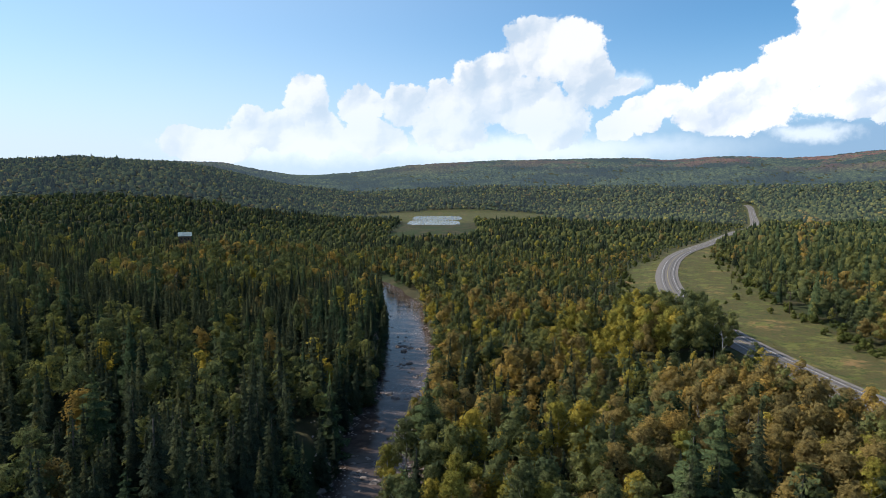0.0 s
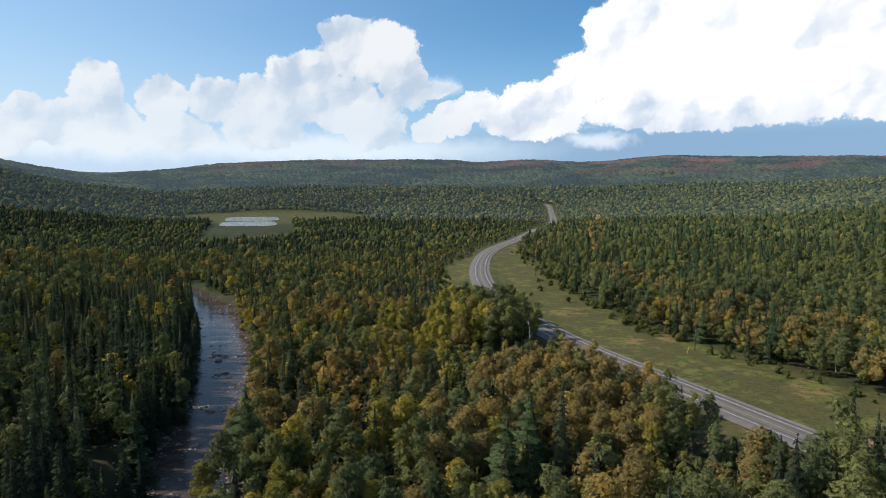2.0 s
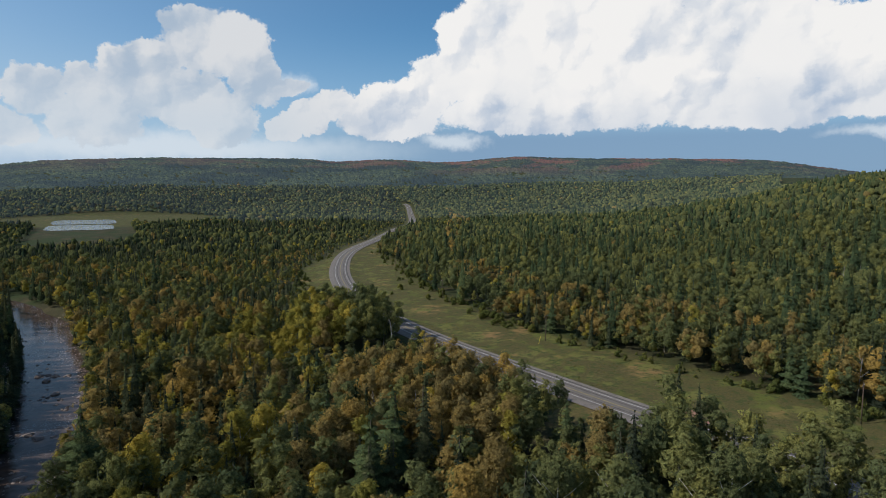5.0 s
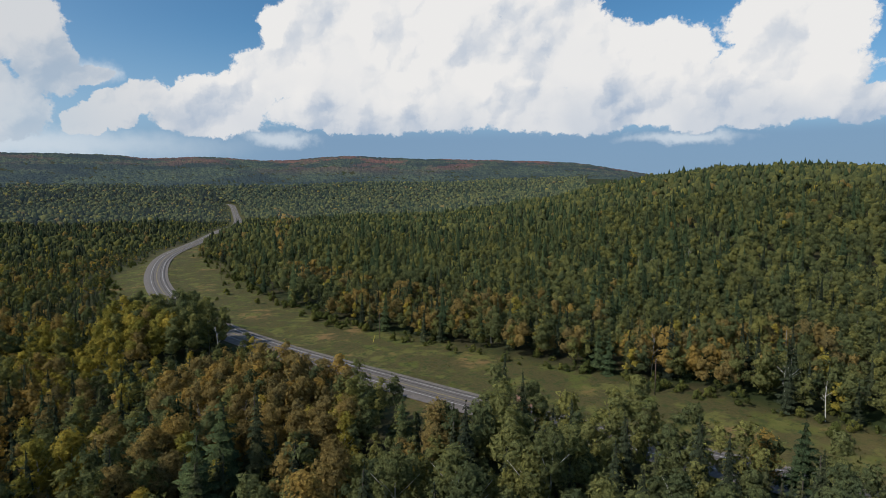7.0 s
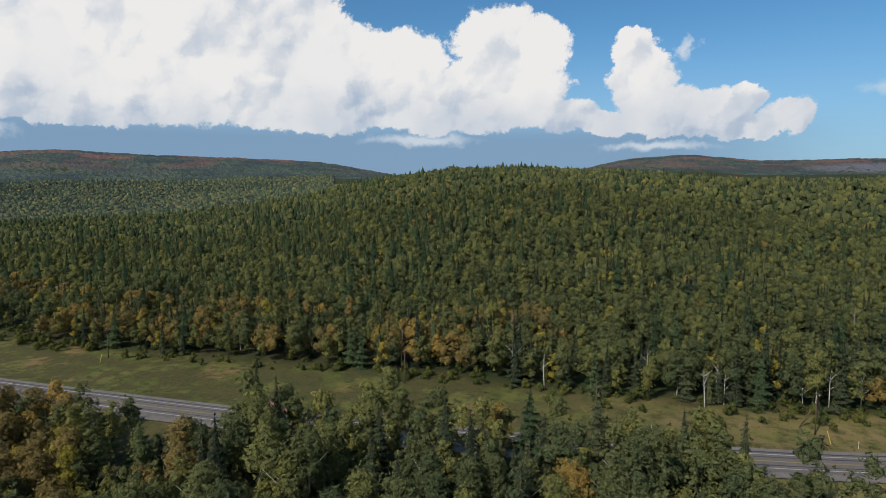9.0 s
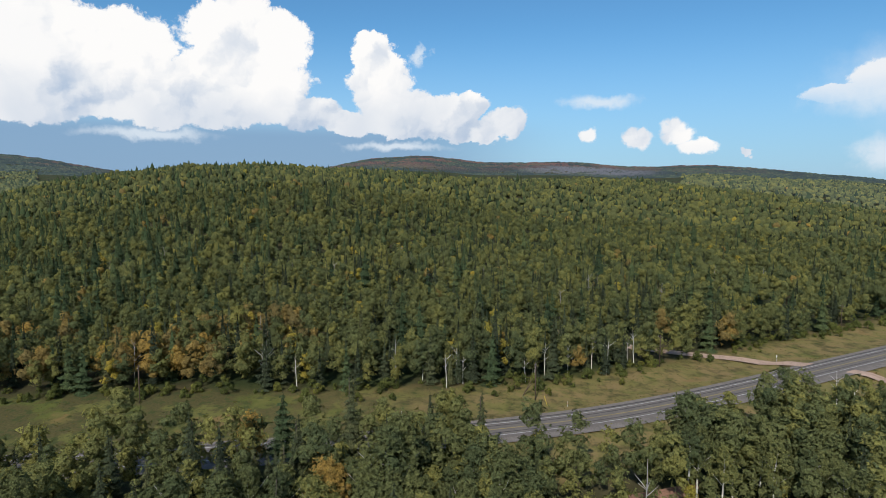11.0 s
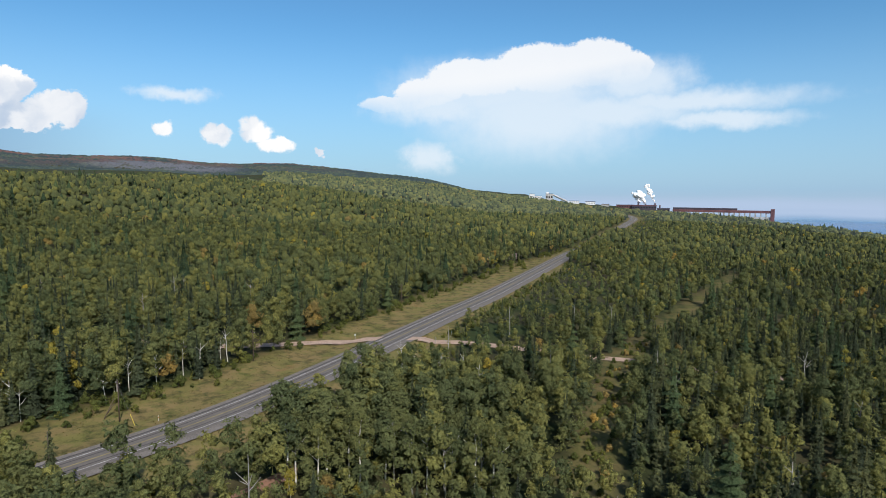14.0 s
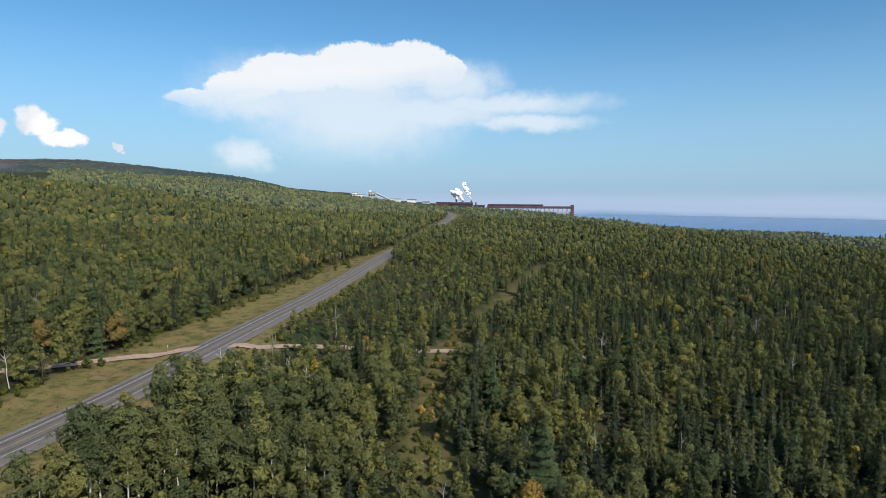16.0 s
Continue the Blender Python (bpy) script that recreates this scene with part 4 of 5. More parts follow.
def tree_model(kind, rng):
    """The two meshes of a near tree one metre high: trunk and crown."""
    firs = kind in ("spruce", "pine")
    if kind == "spruce":
        v, f, o = conifer(rng, 125, 0.17, 0.05, True)
    elif kind == "pine":
        v, f, o = conifer(rng, 95, 0.25, 0.2, True, 0.08, 9)
    else:
        v, f, o = broadleaf(rng, 11, 860, 0.040, {"aspen": 0.215, "golden_aspen": 0.20, "maple": 0.26}[kind], 0.25, 0.62, 0.45)
    crown = mesh_of(kind + "_crown", v, f, [LEAF[kind]])
    outward(crown, o)
    v, f, o = trunk(rng, 0.9, 0.013, 0.004, 6, 0.004) if firs else trunk(rng, 0.75, 0.011, 0.005, 6, 0.02, 4)
    stem = mesh_of(kind + "_trunk", v, f, [BARK if firs or kind == "maple" else BIRCH_BARK], even=True)
    return stem, crown


def tall_aspen(rng):
    """A crown on the upper half of a long white stem."""
    v, f, o = broadleaf(rng, 9, 640, 0.036, 0.17, 0.46, 0.6, 0.45)
    crown = mesh_of("tall_aspen_crown", v, f, [LEAF["aspen"]])
    outward(crown, o)
    v, f, o = trunk(rng, 0.85, 0.0125, 0.004, 6, 0.014, 5, 0.16)
    return mesh_of("tall_aspen_trunk", v, f, [BIRCH_BARK], even=True), crown


NEAR_WORDS = {"spruce": "dark green pointed spruce tree with drooping boughs", "pine": "tall dark green pine with layered boughs",
              "aspen": "green leafy aspen with a pale slender trunk", "golden_aspen": "golden yellow aspen with a pale trunk",
              "maple": "rust-brown autumn maple with thinning leaves"}
MODELS = {kind: [tree_model(kind, np.random.default_rng(100 + 10 * i + j)) for j in range(5)] for i, kind in enumerate(KINDS)}

MODELS["tall_aspen"] = [tall_aspen(np.random.default_rng(300 + j)) for j in range(4)]


def plant(kind, x, y, z, h, turn, model, label=""):
    base = new(kind + "_tree")
    base.matrix_basis = Matrix.LocRotScale((x, y, z - 0.1), Euler((0, 0, turn)), (h, h, h))
    stem, crown = MODELS[kind][model]
    part("trunk", stem, base)
    part("crown", crown, base)
    return tagged(base, label or NEAR_WORDS[kind], "tree", kind.replace("_", " ") + " trees near the road and river")


for i, (kind, x, y, z, h, turn) in enumerate(SINGLE):
    plant(kind, x, y, z, h, turn, i % 5)


# ---- single things ----
def solid(bm, name, mat, even=False):
    me = bpy.data.meshes.new(name)
    bm.to_mesh(me)
    bm.free()
    me.materials.append(mat)
    if even:
        me.polygons.foreach_set("use_smooth", np.ones(len(me.polygons), bool))
    return me


def box(bm, x0, x1, y0, y1, z0, z1, bevel=0.0):
    m = Matrix.LocRotScale(((x0 + x1) / 2, (y0 + y1) / 2, (z0 + z1) / 2), None, (x1 - x0, y1 - y0, z1 - z0))
    made = bmesh.ops.create_cube(bm, size=1, matrix=m)
    if bevel:
        edges = {e for v in made["verts"] for e in v.link_edges}
        bmesh.ops.bevel(bm, geom=list(edges), offset=bevel, segments=1, affect="EDGES")


def rod(bm, a, b, r0, r1=None, sides=8):
    a, b = Vector(a), Vector(b)
    m = Matrix.Translation((a + b) / 2) @ (b - a).to_track_quat("Z", "Y").to_matrix().to_4x4()
    bmesh.ops.create_cone(bm, cap_ends=True, segments=sides, radius1=r0, radius2=r0 if r1 is None else r1, depth=(b - a).length, matrix=m)


def shape(name, mat, parent, draw, label="", even=False):
    bm = bmesh.new()
    draw(bm)
    return part(name, solid(bm, name, mat, even), parent, label)


def at(x, y, turn=0.0, lift=0.0):
    return pose(x, y, float(ground(x, y)) + lift, 0, 0, turn)


def empty(name, m, label, category, group=""):
    ob = new(name)
    ob.matrix_basis = m
    return tagged(ob, label, category, group)


# the tall spruce that stands over the maples, and a few trees with a place of their own
plant("spruce", 62.5, 119, float(ground(62.5, 119)), 27.0, 0.7, 1, "very tall dark green spruce standing over rust-brown maples")
rng = np.random.default_rng(17)
for i in range(15):
    a, d = radians(112.5 + 22.5 * (i + rng.uniform(0, 0.8)) / 15), rng.uniform(128, 137)
    x, y = d * math.sin(a), d * math.cos(a)
    plant("tall_aspen", x, y, float(ground(x, y)), rng.uniform(15.5, 19.5), rng.uniform(0, 6), i % 4, "tall aspen with a long white stem before the grove")
for x, y, h, kind in [(-9, 141, 16.5, "aspen"), (-12.5, 134, 12.5, "golden_aspen"), (-6, 148, 17, "aspen"), (-11, 127, 10, "golden_aspen"), (-3, 139, 15, "aspen"), (-3, 215, 13, "golden_aspen"), (-33, 197, 12, "golden_aspen")]:
    plant(kind, x, y, float(ground(x, y)), h, x, 2, "leafy tree leaning over the river's bank")
plant("spruce", 152, -38, float(ground(152, -38)), 5.0, 0.2, 2, "young pointed spruce beside the gravel shoulder")
for x, y, h, m in [(72, 134, 8.5, 0), (83, 147, 9.0, 1), (60, 96, 8, 2), (-34, 178, 11, 3), (121, 14, 7.5, 1), (44, 90, 7, 4), (-6, 152, 10, 0), (-8, 170, 11, 2)]:
    plant("golden_aspen", x, y, float(ground(x, y)), h, x, m)


# dead standing trees, and birches with bare white stems along the treeline
def bare_model(seed, mat):
    """Meshes of a bare tree one metre high: the stem, and each limb."""
    rng = np.random.default_rng(seed)
    v, f, _ = trunk(rng, 1.0, 0.012, 0.003, 6, 0.015)
    meshes = [mesh_of("stem", v, f, [mat], even=True)]
    for k in range(5):
        a, h, r = k * 2.4 + rng.uniform(-0.4, 0.4), rng.uniform(0.45, 0.85), rng.uniform(0.1, 0.2)
        bm = bmesh.new()
        rod(bm, (0, 0, h), (r * math.cos(a), r * math.sin(a), h + r * 0.9), 0.006, 0.002, 5)
        meshes.append(solid(bm, "limb", mat))
    return meshes


DEAD, BIRCH = [bare_model(s, DEAD_WOOD) for s in range(4)], [bare_model(s + 9, BIRCH_BARK) for s in range(4)]


def bare_tree(name, model, x, y, h, rng, label, category, group):
    base = empty(name, Matrix.LocRotScale((x, y, float(ground(x, y)) - 0.1), Euler((rng.normal(0, 0.04), rng.normal(0, 0.04), rng.uniform(0, 6))), (h, h, h)), label, category, group)
    stem = part("stem", model[0], base)
    for limb in model[1:]:
        part("limb", limb, stem)


rng = np.random.default_rng(21)
n = 0
for _ in range(400):
    a, d = radians(rng.uniform(20, 178)), rng.uniform(110, 420)
    x, y = d * math.sin(a), d * math.cos(a)
    if n < 70 and clear_of(np.array([x]), np.array([y]))[0]:
        bare_tree("dead_tree", DEAD[n % 4], x, y, rng.uniform(9.5, 15), rng, "bare grey dead tree standing among green trees", "dead tree", "dead trees in the woods")
        n += 1
for i in range(36):
    t = rng.uniform(0, 1)
    y = -75 + 130 * t if i < 18 else -70 - 60 * t
    line_x = np.interp(y, ROAD_LINE[::-1, 1], ROAD_LINE[::-1, 0])
    x = line_x + (float(east_verge(y)) + rng.uniform(0, 10) if i < 18 else -rng.uniform(26, 60))
    bare_tree("birch_tree", BIRCH[i % 4], x, y, rng.uniform(8, 12), rng, "slender birch with a bare white stem at the wood's edge", "birch tree", "bare birches at the wood's edge")


# shrubs on the verges
def shrub_model(seed, hue="shrub"):
    rng = np.random.default_rng(seed)
    v, f, o = broadleaf(rng, 7, 90, 0.10, 0.6, 0.05)
    me = mesh_of("shrub_foliage", v, f, [LEAF[hue]])
    outward(me, o)
    v, f, o = trunk(rng, 0.5, 0.03, 0.015, 5, 0.03, 4, 0.3)
    return mesh_of("shrub_stem", v, f, [BARK], even=True), me


SHRUBS, RUSTY = [shrub_model(s) for s in range(4)], [shrub_model(s + 4, "rust_shrub") for s in range(3)]
n = 0
for _ in range(6000):
    y = rng.uniform(-380, 520)
    side = 1 if rng.uniform() < 0.8 else -1
    w = float(east_verge(y) if side > 0 else west_verge(y))
    off = w - abs(rng.normal(0, 6)) + 1 if rng.uniform() < 0.94 or w < 13 else rng.uniform(12, w)
    if off < 11 or n >= 175:
        continue
    i = int(np.argmin(np.abs(ROAD_LINE[:, 1] - y)))
    t = ROAD_LINE[min(i + 1, len(ROAD_LINE) - 1)] - ROAD_LINE[i - 1]
    t /= np.hypot(*t)
    x, y = ROAD_LINE[i] + np.array((-t[1], t[0])) * side * off + t * rng.uniform(-9, 9)
    if abs(beside(TRACK, [x], [y])[0][0]) < 6 or abs(beside(ROAD_LINE, [x], [y])[0][0]) < 10.5:
        continue
    base = empty("shrub", Matrix.LocRotScale((x, y, float(ground(x, y)) - 0.08), Euler((0, 0, rng.uniform(0, 6))), [rng.uniform(1.2, 4.0)] * 3),
                 "low leafy green shrub in the verge's grass", "shrub", "shrubs on the verges")
    stems, leaves = SHRUBS[n % 4]
    part("stem", stems, base)
    part("foliage", leaves, base)
    n += 1

# young growth in the cleared strip
for i in range(120):
    k = int(rng.uniform(0, len(CUT) - 10))
    x, y = CUT[k] + rng.normal(0, 3.4, 2)
    if abs(beside(TRACK, [x], [y])[0][0]) < 4.5:
        continue
    base = empty("shrub", Matrix.LocRotScale((x, y, float(ground(x, y)) - 0.08), Euler((0, 0, rng.uniform(0, 6))), [rng.uniform(0.9, 2.6)] * 3),
                 "low rust-orange shrub in the cleared strip" if i % 5 == 0 else "low leafy shrub in the cleared strip", "shrub", "shrubs in the cleared strip")
    stems, leaves = RUSTY[i % 3] if i % 5 == 0 else SHRUBS[i % 4]
    part("stem", stems, base)
    part("foliage", leaves, base)

# young growth along the treelines
rng = np.random.default_rng(29)
gx, gy = rng.uniform(80, 460, 60000), rng.uniform(-520, 560, 60000)
gq, _ = beside(ROAD_LINE, gx, gy)
over = np.where(gq > 0, gq - east_verge(gy), -gq - west_verge(gy)) - 2.5 * waves(gx, gy, 9, 0.7) - 3 * waves(gx, gy, 31, 2.2)
keep = (rng.uniform(0, 1, gx.size) < np.exp(-(over / 4.5) ** 2) * (0.25 + 0.25 * waves(gx, gy, 14, 3.3))) & (np.abs(gq) > 13) & (np.abs(beside(TRACK, gx, gy)[0]) > 5)
gx, gy = gx[keep], gy[keep]
woods("young_growth", [broadleaf(rng, 3, 30, 0.16, 0.5, 0.05, 0.7, 0.4) for _ in range(5)], gx, gy, ground(gx, gy), rng.uniform(1.2, 4.2, gx.size), rng.uniform(0, 6, gx.size),
      rng.uniform(0, 1, gx.size), WOOD["shrub"], "low leafy shrubs and saplings along the edge of the woods")

# dry grass
rng = np.random.default_rng(31)
gx, gy = rng.uniform(90, 420, 260000), rng.uniform(-420, 520, 260000)
gq, _ = beside(ROAD_LINE, gx, gy)
keep = np.where(gq > 0, (gq > 8) & (gq < east_verge(gy) + 3), (gq < -9.8) & (-gq < west_verge(gy) + 2)) & (np.abs(beside(TRACK, gx, gy)[0]) > 3.4)
keep &= rng.uniform(0, 1, gx.size) < 0.2 + 0.2 * waves(gx, gy, 11, 1.3)
gx, gy = gx[keep], gy[keep]
tuft = (np.array([(-0.5, 0, 0), (0.5, 0.1, 0), (0.05, -0.1, 1.0), (0.1, -0.5, 0), (-0.1, 0.5, 0), (0.1, 0.1, 0.8)]), np.array([(0, 1, 2), (3, 4, 5)]),
        np.array([(0, 0, 1.0)] * 6))
woods("verge_grass", [tuft], gx, gy, ground(gx, gy) + 0.15, rng.uniform(0.15, 0.4, gx.size), rng.uniform(0, 6, gx.size),
      np.clip(rng.normal(0.45, 0.2, gx.size) + 0.3 * waves(gx, gy, 16, 2.4), 0, 1), WOOD["grass"], "dry brown and green grass on the road's verges", 1.3)


# stones in and along the river
def stone_model(seed):
    bm = bmesh.new()
    bmesh.ops.create_icosphere(bm, subdivisions=2, radius=1)
    for v in bm.verts:
        v.co *= 0.8 + 0.45 * noise.noise(v.co * 1.1 + Vector((seed, 0, 0)))
        v.co.z *= 0.6
    return solid(bm, "stone", ROCK, False)


STONES = [stone_model(s * 3.7) for s in range(5)]
rng = np.random.default_rng(41)
for i in range(290):
    k = int(rng.uniform(24, 76)) if i % 3 else int(rng.choice((27, 31, 43, 50, 57, 62)))
    p, t = RIVER_LINE[k], RIVER_LINE[k + 1] - RIVER_LINE[k - 1]
    t = t / np.hypot(*t)
    off = rng.normal(0, 5) if i < 170 else rng.choice((-1, 1)) * rng.uniform(7.5, 12.5)
    x, y = p + np.array((-t[1], t[0])) * off + t * rng.uniform(-5, 5)
    ob = new("river_stone", STONES[i % 5])
    s = rng.uniform(0.35, 0.9) if i % 9 else rng.uniform(1.1, 1.9)
    z = max(float(ground(x, y)), -7.35)
    ob.matrix_basis = Matrix.LocRotScale((x, y, z), Euler((0, 0, rng.uniform(0, 6))), (s * rng.uniform(0.8, 1.5), s, s * rng.uniform(0.7, 1.1)))
    tagged(ob, "rounded brown boulder lying in the shallow river", "stone", "stones in the river")
px, py = [], []
for k in range(18, 80):
    p, t = RIVER_LINE[k], RIVER_LINE[k + 1] - RIVER_LINE[k - 1]
    t = t / np.hypot(*t)
    side = rng.choice((-1, 1), 90)
    off = side * np.abs(rng.normal(9.3, 2.1, 90))
    q = p + np.outer(off, (-t[1], t[0])) + np.outer(rng.uniform(-6, 6, 90), t)
    px += list(q[:, 0])
    py += list(q[:, 1])
px, py = np.array(px), np.array(py)
v, f, o = blob(np.random.default_rng(2), 0.5, True)
pebble = woods("shore_gravel", [(v * (1, 1, 0.9) + (0, 0, -0.45), f, o)], px, py, np.maximum(ground(px, py), -7.4), rng.uniform(0.25, 0.9, px.size), rng.uniform(0, 6, px.size),
               rng.uniform(0, 1, px.size), plain("shore_stone", (0.34, 0.27, 0.235), 0.9, 0.8, 0.45), "pinkish stones and gravel along the river's banks")
tagged(pebble, category="gravel")

# bare red soil where the verge was cut, and rock cut beyond the crossing
for x, y, w, h, turn in [(148, 78, 2.2, 13, 12), (139, 108, 1.6, 8, 15), (124, -50, 3.0, 9, -20)]:
    a = np.linspace(0, 2 * math.pi, 22, endpoint=False)
    r = 1 + 0.25 * np.sin(3 * a + x) + 0.15 * np.sin(5 * a)
    ob = new("bare_soil", mesh_of("bare_soil", np.stack([w * r * np.cos(a), h * r * np.sin(a), 0 * a], 1), [list(range(22))], [BARE_SOIL]))
    ob.matrix_basis = at(x, y, -turn, 0.12)
    tagged(ob, "bare reddish soil in the grass", "soil", kind="structure")
for i in range(34):
    x, y = np.array((385.0, -392.0)) + np.array((0.55, -0.83)) * rng.uniform(-30, 65) + np.array((0.83, 0.55)) * rng.uniform(-2, 12)
    ob = new("cut_rock", STONES[i % 5].copy() if i < 1 else bpy.data.objects["cut_rock"].data)
    if i < 1:
        ob.data.materials.clear()
        ob.data.materials.append(CUT_ROCK)
    s = rng.uniform(1.8, 4.2)
    ob.matrix_basis = Matrix.LocRotScale((x, y, float(ground(x, y)) + 0.3 * s), Euler((0, 0, rng.uniform(0, 6))), (s, s * 1.2, s * 1.1))
    tagged(ob, "blasted reddish-grey rock beside the road", "rock", "rocks of the road cut")


# utility poles with yellow guards on their stays
def pole(x, y, h, stay):
    base = empty("utility_pole", at(x, y, 15), "dark weathered wooden utility pole at the verge's edge", "utility pole", "poles along the road")
    shape("shaft", POLE_WOOD, base, lambda bm: rod(bm, (0, 0, -0.3), (0, 0, h), 0.17, 0.12), even=True)
    arm = shape("crossarm", POLE_WOOD, base, lambda bm: box(bm, -1.2, 1.2, -0.06, 0.06, h - 0.9, h - 0.74, 0.01))
    for k in (-1.05, 0.0, 1.05):
        shape("insulator", SIGN_WHITE, arm, lambda bm: rod(bm, (k, 0, h - 0.74), (k, 0, h - 0.55), 0.05, 0.03))
    if stay:
        stay = shape("stay", DARK_METAL, base, lambda bm: rod(bm, (0, 0, h - 1.2), (-h * 0.55, -1, 0), 0.015, sides=4))
        shape("stay_guard", YELLOW_PLASTIC, stay, lambda bm: rod(bm, (-h * 0.55, -1, 0), (-h * 0.40, -0.73, h * 0.25), 0.07), "yellow plastic guard on the stay")


for x, y, stay in [(188, 400, 0), (170, 300, 0), (157, 193, 1), (171, 82, 0), (174, -30, 1), (206, -78, 0), (262, -178, 0), (330, -300, 0)]:
    pole(x, y, 11.0, stay)
base = empty("leaning_pole", at(177, -27, 0), "dark broken pole leaning in the grass", "pole")
shape("shaft", POLE_WOOD, base, lambda bm: rod(bm, (0, 0, 0), (1.4, -2.8, 4.6), 0.14, 0.1), even=True)
shape("brace", POLE_WOOD, base, lambda bm: rod(bm, (1.5, -0.4, 0), (0.3, -2.6, 3.6), 0.12, 0.1), even=True)


# marker posts and road signs
def marker(x, y, h):
    base = empty("marker_post", at(x, y), "slim white marker post with an orange top in the grass", "marker post", "marker posts by the road")
    shape("post", SIGN_WHITE, base, lambda bm: box(bm, -0.07, 0.07, -0.03, 0.03, -0.2, h, 0.01))
    shape("band", ORANGE_PAINT, base, lambda bm: box(bm, -0.075, 0.075, -0.035, 0.035, h * 0.35, h * 0.6, 0.005))


def sign(x, y, turn, w, h, lift, mat, label):
    base = empty("road_sign", at(x, y, turn), label, "road sign", "signs at the crossing")
    shape("post", CONCRETE, base, lambda bm: box(bm, -0.05, 0.05, -0.05, 0.05, -0.2, lift + h, 0.01))
    shape("panel", mat, base, lambda bm: box(bm, -w / 2, w / 2, -0.09, -0.06, lift, lift + h, 0.008))


marker(161, 8, 2.0)
marker(168, -38, 1.5)
sign(191, -146, -35, 0.9, 0.9, 1.8, SIGN_WHITE, "small white road sign on a post at the crossing")
sign(196, -158, -35, 1.6, 0.5, 2.0, SIGN_GREEN, "narrow green road sign on a post")
sign(214, -123, 120, 0.75, 0.75, 1.8, SIGN_WHITE, "small white road sign on a post at the crossing")
sign(366, -398, -40, 1.5, 1.8, 1.6, SIGN_WHITE, "white road sign beside the far bend")


# the house among the trees
def house(x, y, turn):
    base = empty("house", pose(x, y, max(float(ground(x, y)), 4.8), 0, 0, turn), "log house with a pale metal gable roof among spruces", "house")
    shape("wall", LOG_WALL, base, lambda bm: box(bm, -6, 6, -4, 4, -6, 8.5, 0.05))

    def roof(bm):
        v = [bm.verts.new(c) for c in ((-6.8, -5, 8.0), (6.8, -5, 8.0), (6.8, 5, 8.0), (-6.8, 5, 8.0), (-6.8, 0, 12.2), (6.8, 0, 12.2))]
        for k in ((0, 1, 5, 4), (2, 3, 4, 5), (1, 2, 5), (3, 0, 4), (3, 2, 1, 0)):
            bm.faces.new([v[i] for i in k])
        bmesh.ops.solidify(bm, geom=bm.faces[:], thickness=-0.15)
    shape("roof", ROOF_METAL, base, roof, "pale green-grey metal gable roof")
    for k in (-3.5, 0.0, 3.5):
        shape("window", GLASS_DARK, base, lambda bm: box(bm, k - 0.7, k + 0.7, -4.06, -4.0, 4.5, 6.2, 0.02))


HOUSE = (-272, 652)
house(*HOUSE, 20)


# the works by the lake
def works(az, d, turn):
    a = radians(az)
    return at(d * math.sin(a), d * math.cos(a), -az + turn)


def hall(name, az, d, w, deep, h, mat, label, up=0.0, bays=6, roofmat=None):
    w, deep, h = 0.8 * w, 0.8 * deep, 0.78 * h
    base = empty(name, works(az, d, 0) @ pose(0, 0, up), label, "industrial building", "buildings of the works")
    shape("wall", mat, base, lambda bm: box(bm, -w / 2, w / 2, -deep / 2, deep / 2, -30, h, 0.3))
    shape("roof", roofmat or DARK_METAL, base, lambda bm: box(bm, -w / 2 - 1, w / 2 + 1, -deep / 2 - 1, deep / 2 + 1, h, h + 1.6, 0.2))
    for k in range(bays):
        x = -w / 2 + w * (k + 0.5) / bays
        shape("window", GLASS_DARK, base, lambda bm: box(bm, x - w / bays * 0.3, x + w / bays * 0.3, -deep / 2 - 0.4, -deep / 2 - 0.1, h * 0.45, h * 0.7))
    return base


D = 2700
tower = hall("concentrator", 137.75, D, 38, 30, 40, CONCRETE, "tall grey concrete works tower with a sloping conveyor", 0, 3)


def conveyor(bm):
    rod(bm, (12, -8, 29), (78, -8, -2), 4, 4, 4)


shape("conveyor", CONCRETE, tower, conveyor, "long sloping conveyor gallery")
shape("penthouse", WHITE_METAL, tower, lambda bm: box(bm, -13, -2, -8, 8, 32.5, 39, 0.3))
hall("white_hall", 136.7, D, 45, 30, 20, WHITE_METAL, "white sheet-metal works hall")
hall("white_hall", 136.2, D + 60, 28, 20, 27, WHITE_METAL, "tall white sheet-metal works hall", 0, 3)
hall("low_hall", 139.9, D, 60, 26, 12, WHITE_METAL, "low white sheet-metal works hall")
hall("low_hall", 141.4, D + 30, 50, 26, 15, WHITE_METAL, "low white sheet-metal works hall")
hall("low_hall", 142.7, D, 40, 20, 10, CONCRETE, "low grey works hall")
hall("pellet_plant", 146.0, D, 120, 60, 24, DARK_METAL, "dark purple-brown pellet plant with smoking stacks", 0, 9, RUST_METAL)
hall("pellet_plant", 144.4, D + 40, 90, 50, 15, RUST_METAL, "rusty brown works hall", 0, 7)
hall("pellet_plant", 147.6, D - 30, 60, 40, 20, DARK_METAL, "dark works hall beside the stacks", 0, 5)
for az_, h in ((145.5, 30), (146.1, 27), (146.9, 32), (147.3, 26)):
    base = empty("chimney", works(az_, D + 5, 0), "dark steel chimney of the works", "chimney", "chimneys of the works")
    stack = shape("stack", DARK_METAL, base, lambda bm: rod(bm, (0, 0, -20), (0, 0, h), 4, 3, 12), even=True)
    shape("rim", RUST_METAL, stack, lambda bm: rod(bm, (0, 0, h - 2), (0, 0, h), 3.6, 3.6, 12), even=True)


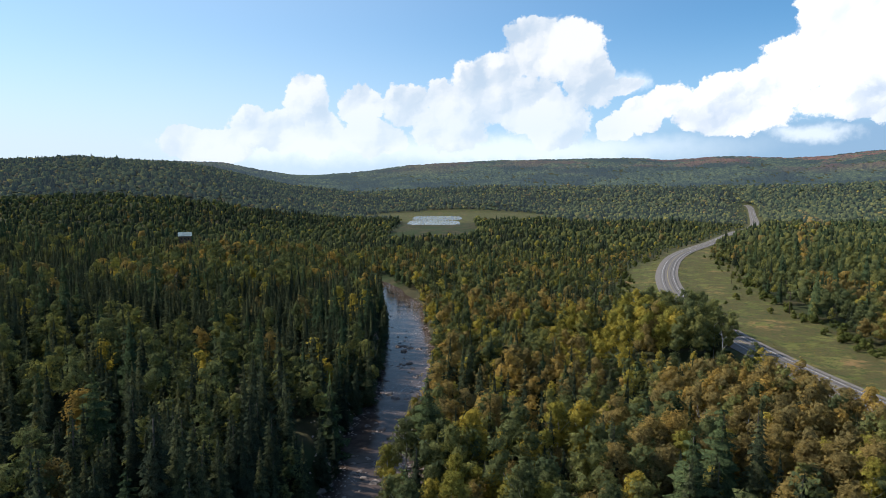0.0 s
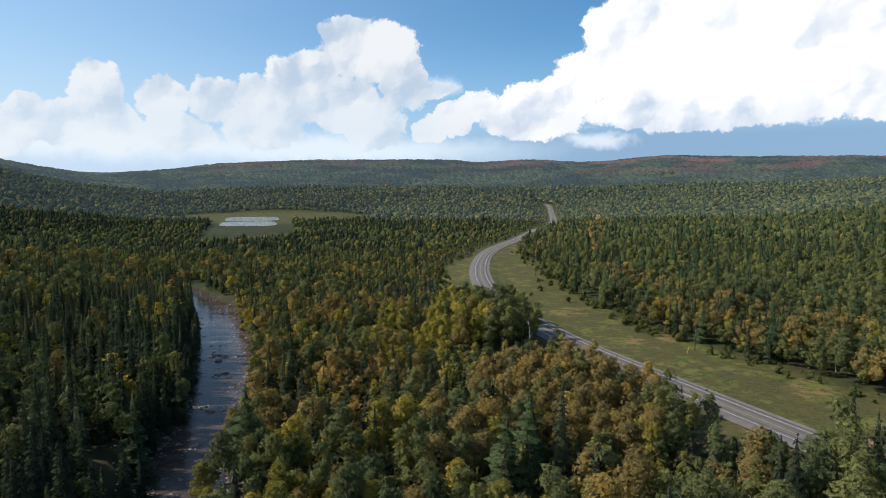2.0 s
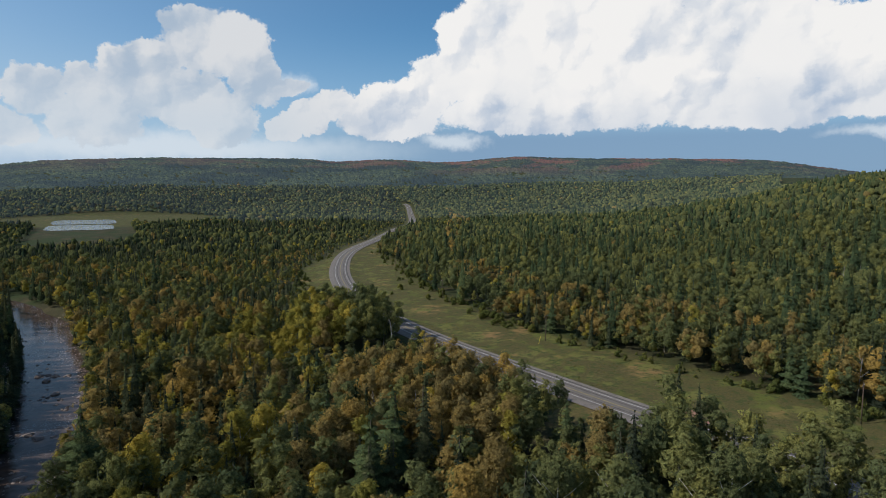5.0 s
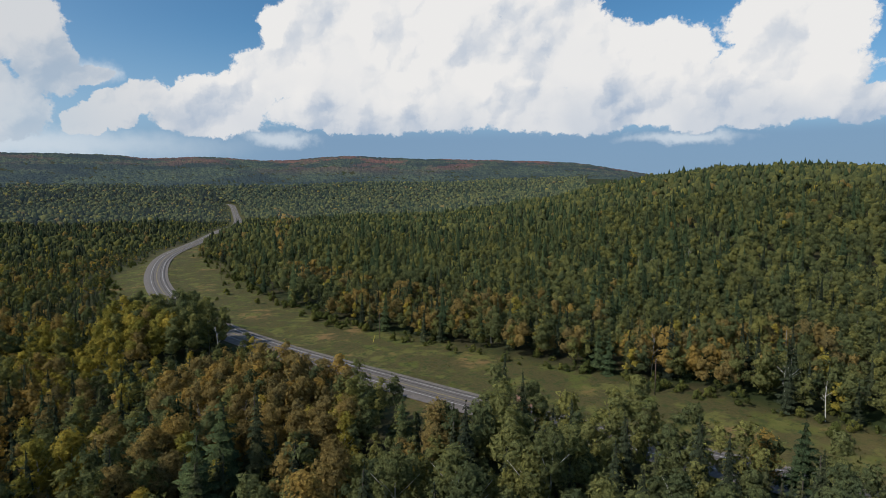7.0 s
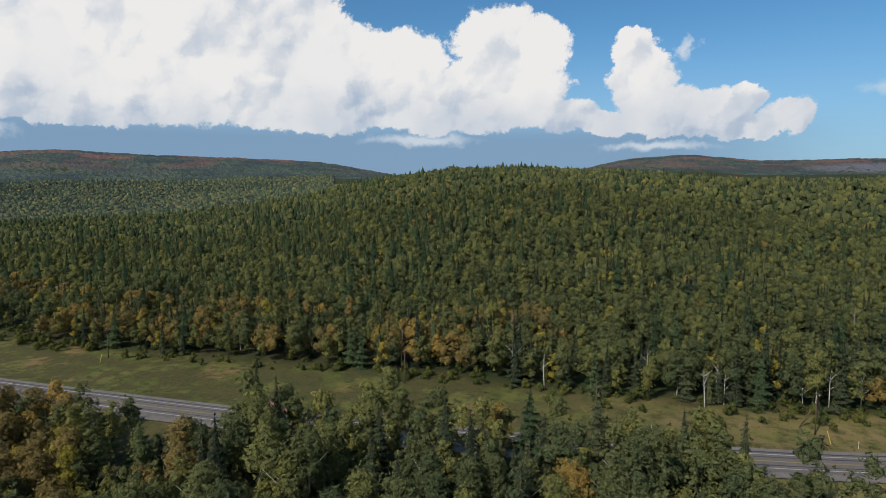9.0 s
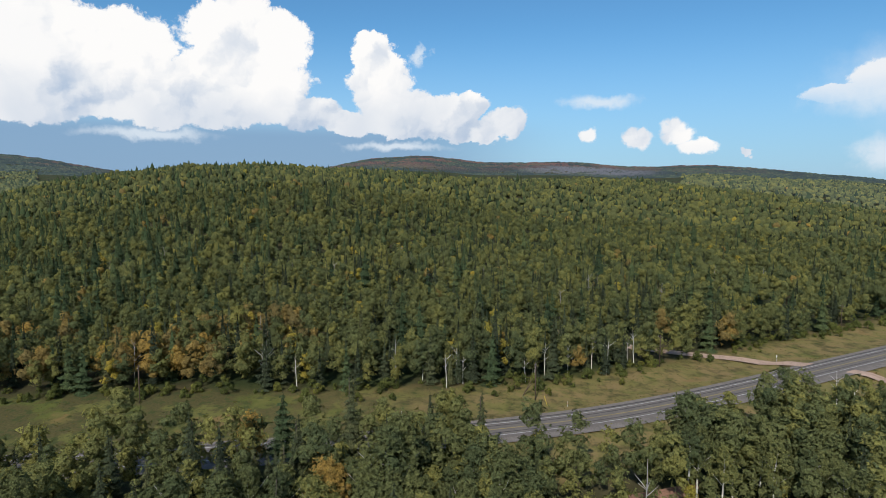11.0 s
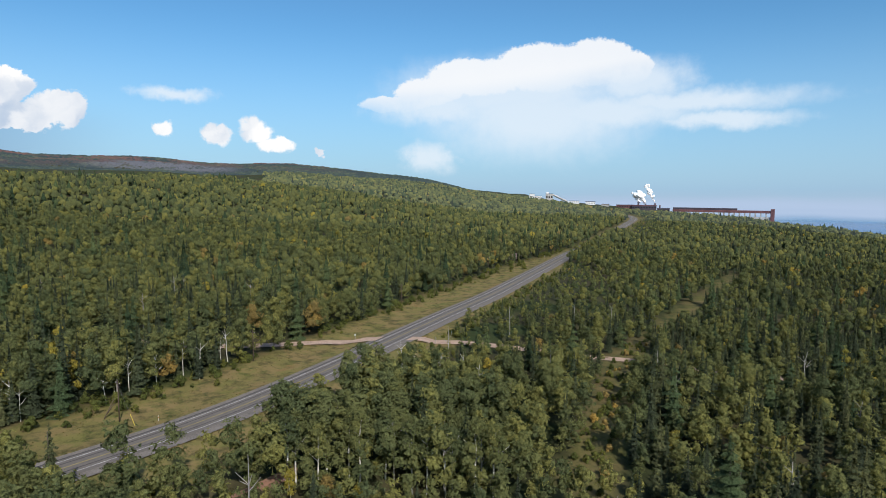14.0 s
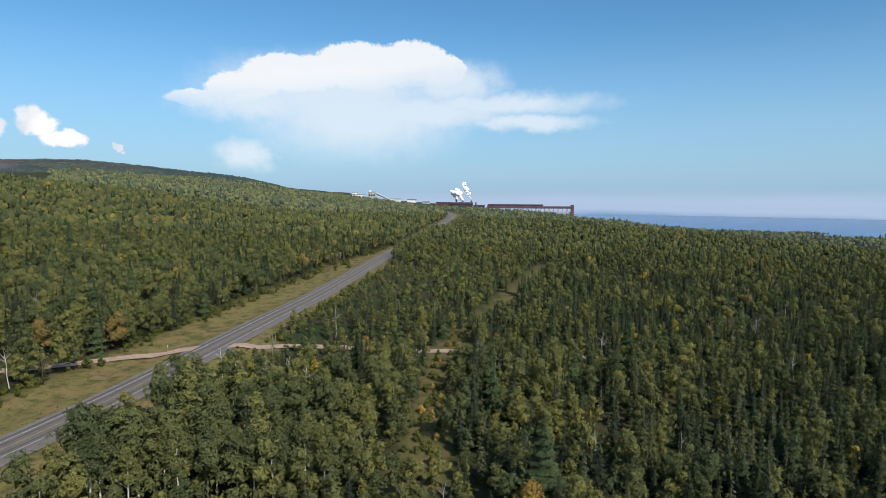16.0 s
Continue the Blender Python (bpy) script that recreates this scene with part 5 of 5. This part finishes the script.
def steam(az_, z0, top, lean, seed, wide):
    rng = np.random.default_rng(seed)
    parts = []
    ball = bmesh.new()
    bmesh.ops.create_icosphere(ball, subdivisions=2, radius=1)
    v0 = np.array([w.co for w in ball.verts])
    f = np.array([[w.index for w in p.verts] for p in ball.faces])
    ball.free()
    for k in range(40):
        s = rng.uniform(0, 1) ** 0.8
        v = v0 * np.array([[1 + 0.35 * noise.noise(Vector(w) * 1.6 + Vector((k * 3.1, seed, 0)))] for w in v0])
        r = wide * (0.3 + 0.7 * s) * rng.uniform(0.35, 0.75) * (1 if s < 0.85 else 0.6)
        c = np.array((lean * s + rng.normal(0, wide * 0.35 * (0.3 + s)), rng.normal(0, wide * 0.3), z0 + (top - z0) * s))
        parts.append((v * r + c, f))
    v, f, o = joined(parts)
    me = mesh_of("steam_plume", v, f, [STEAM], even=True)
    ob = new("steam_plume", me)
    ob.matrix_basis = works(az_, D + 5, 0)
    return tagged(ob, "dense white steam plume rising from a chimney", "steam", "steam plumes of the works")


steam(146.1, 26, 78, -30, 1, 17)
steam(146.9, 31, 108, -38, 2, 14)
steam(145.6, 28, 70, -16, 3, 15)


# the ore dock
def dock():
    a = radians(152.2)
    x, y = 2820 * math.sin(a), 2820 * math.cos(a)
    base = empty("ore_dock", pose(x, y, LAKE, 0, 0, -152.2 - 6), "long rusty ore dock on pale concrete piers in the lake", "dock")
    deck = shape("deck", RUST_METAL, base, lambda bm: box(bm, -190, 190, -12, 12, 36, 46, 0.5))
    shape("gallery", DARK_METAL, deck, lambda bm: box(bm, -190, 60, -5, 5, 46, 54, 0.5))
    shape("wall", CONCRETE, base, lambda bm: box(bm, -190, 186, -9, 9, -6, 20, 0.5))
    for k in range(20):
        shape("pier", CONCRETE, base, lambda bm: box(bm, -187 + 19.5 * k, -183 + 19.5 * k, -11, 11, 8, 36.5, 0.3))
    shape("loader", RUST_METAL, base, lambda bm: box(bm, 182, 196, -14, 14, -6, 53, 0.5), "reddish loading tower at the dock's end")


dock()
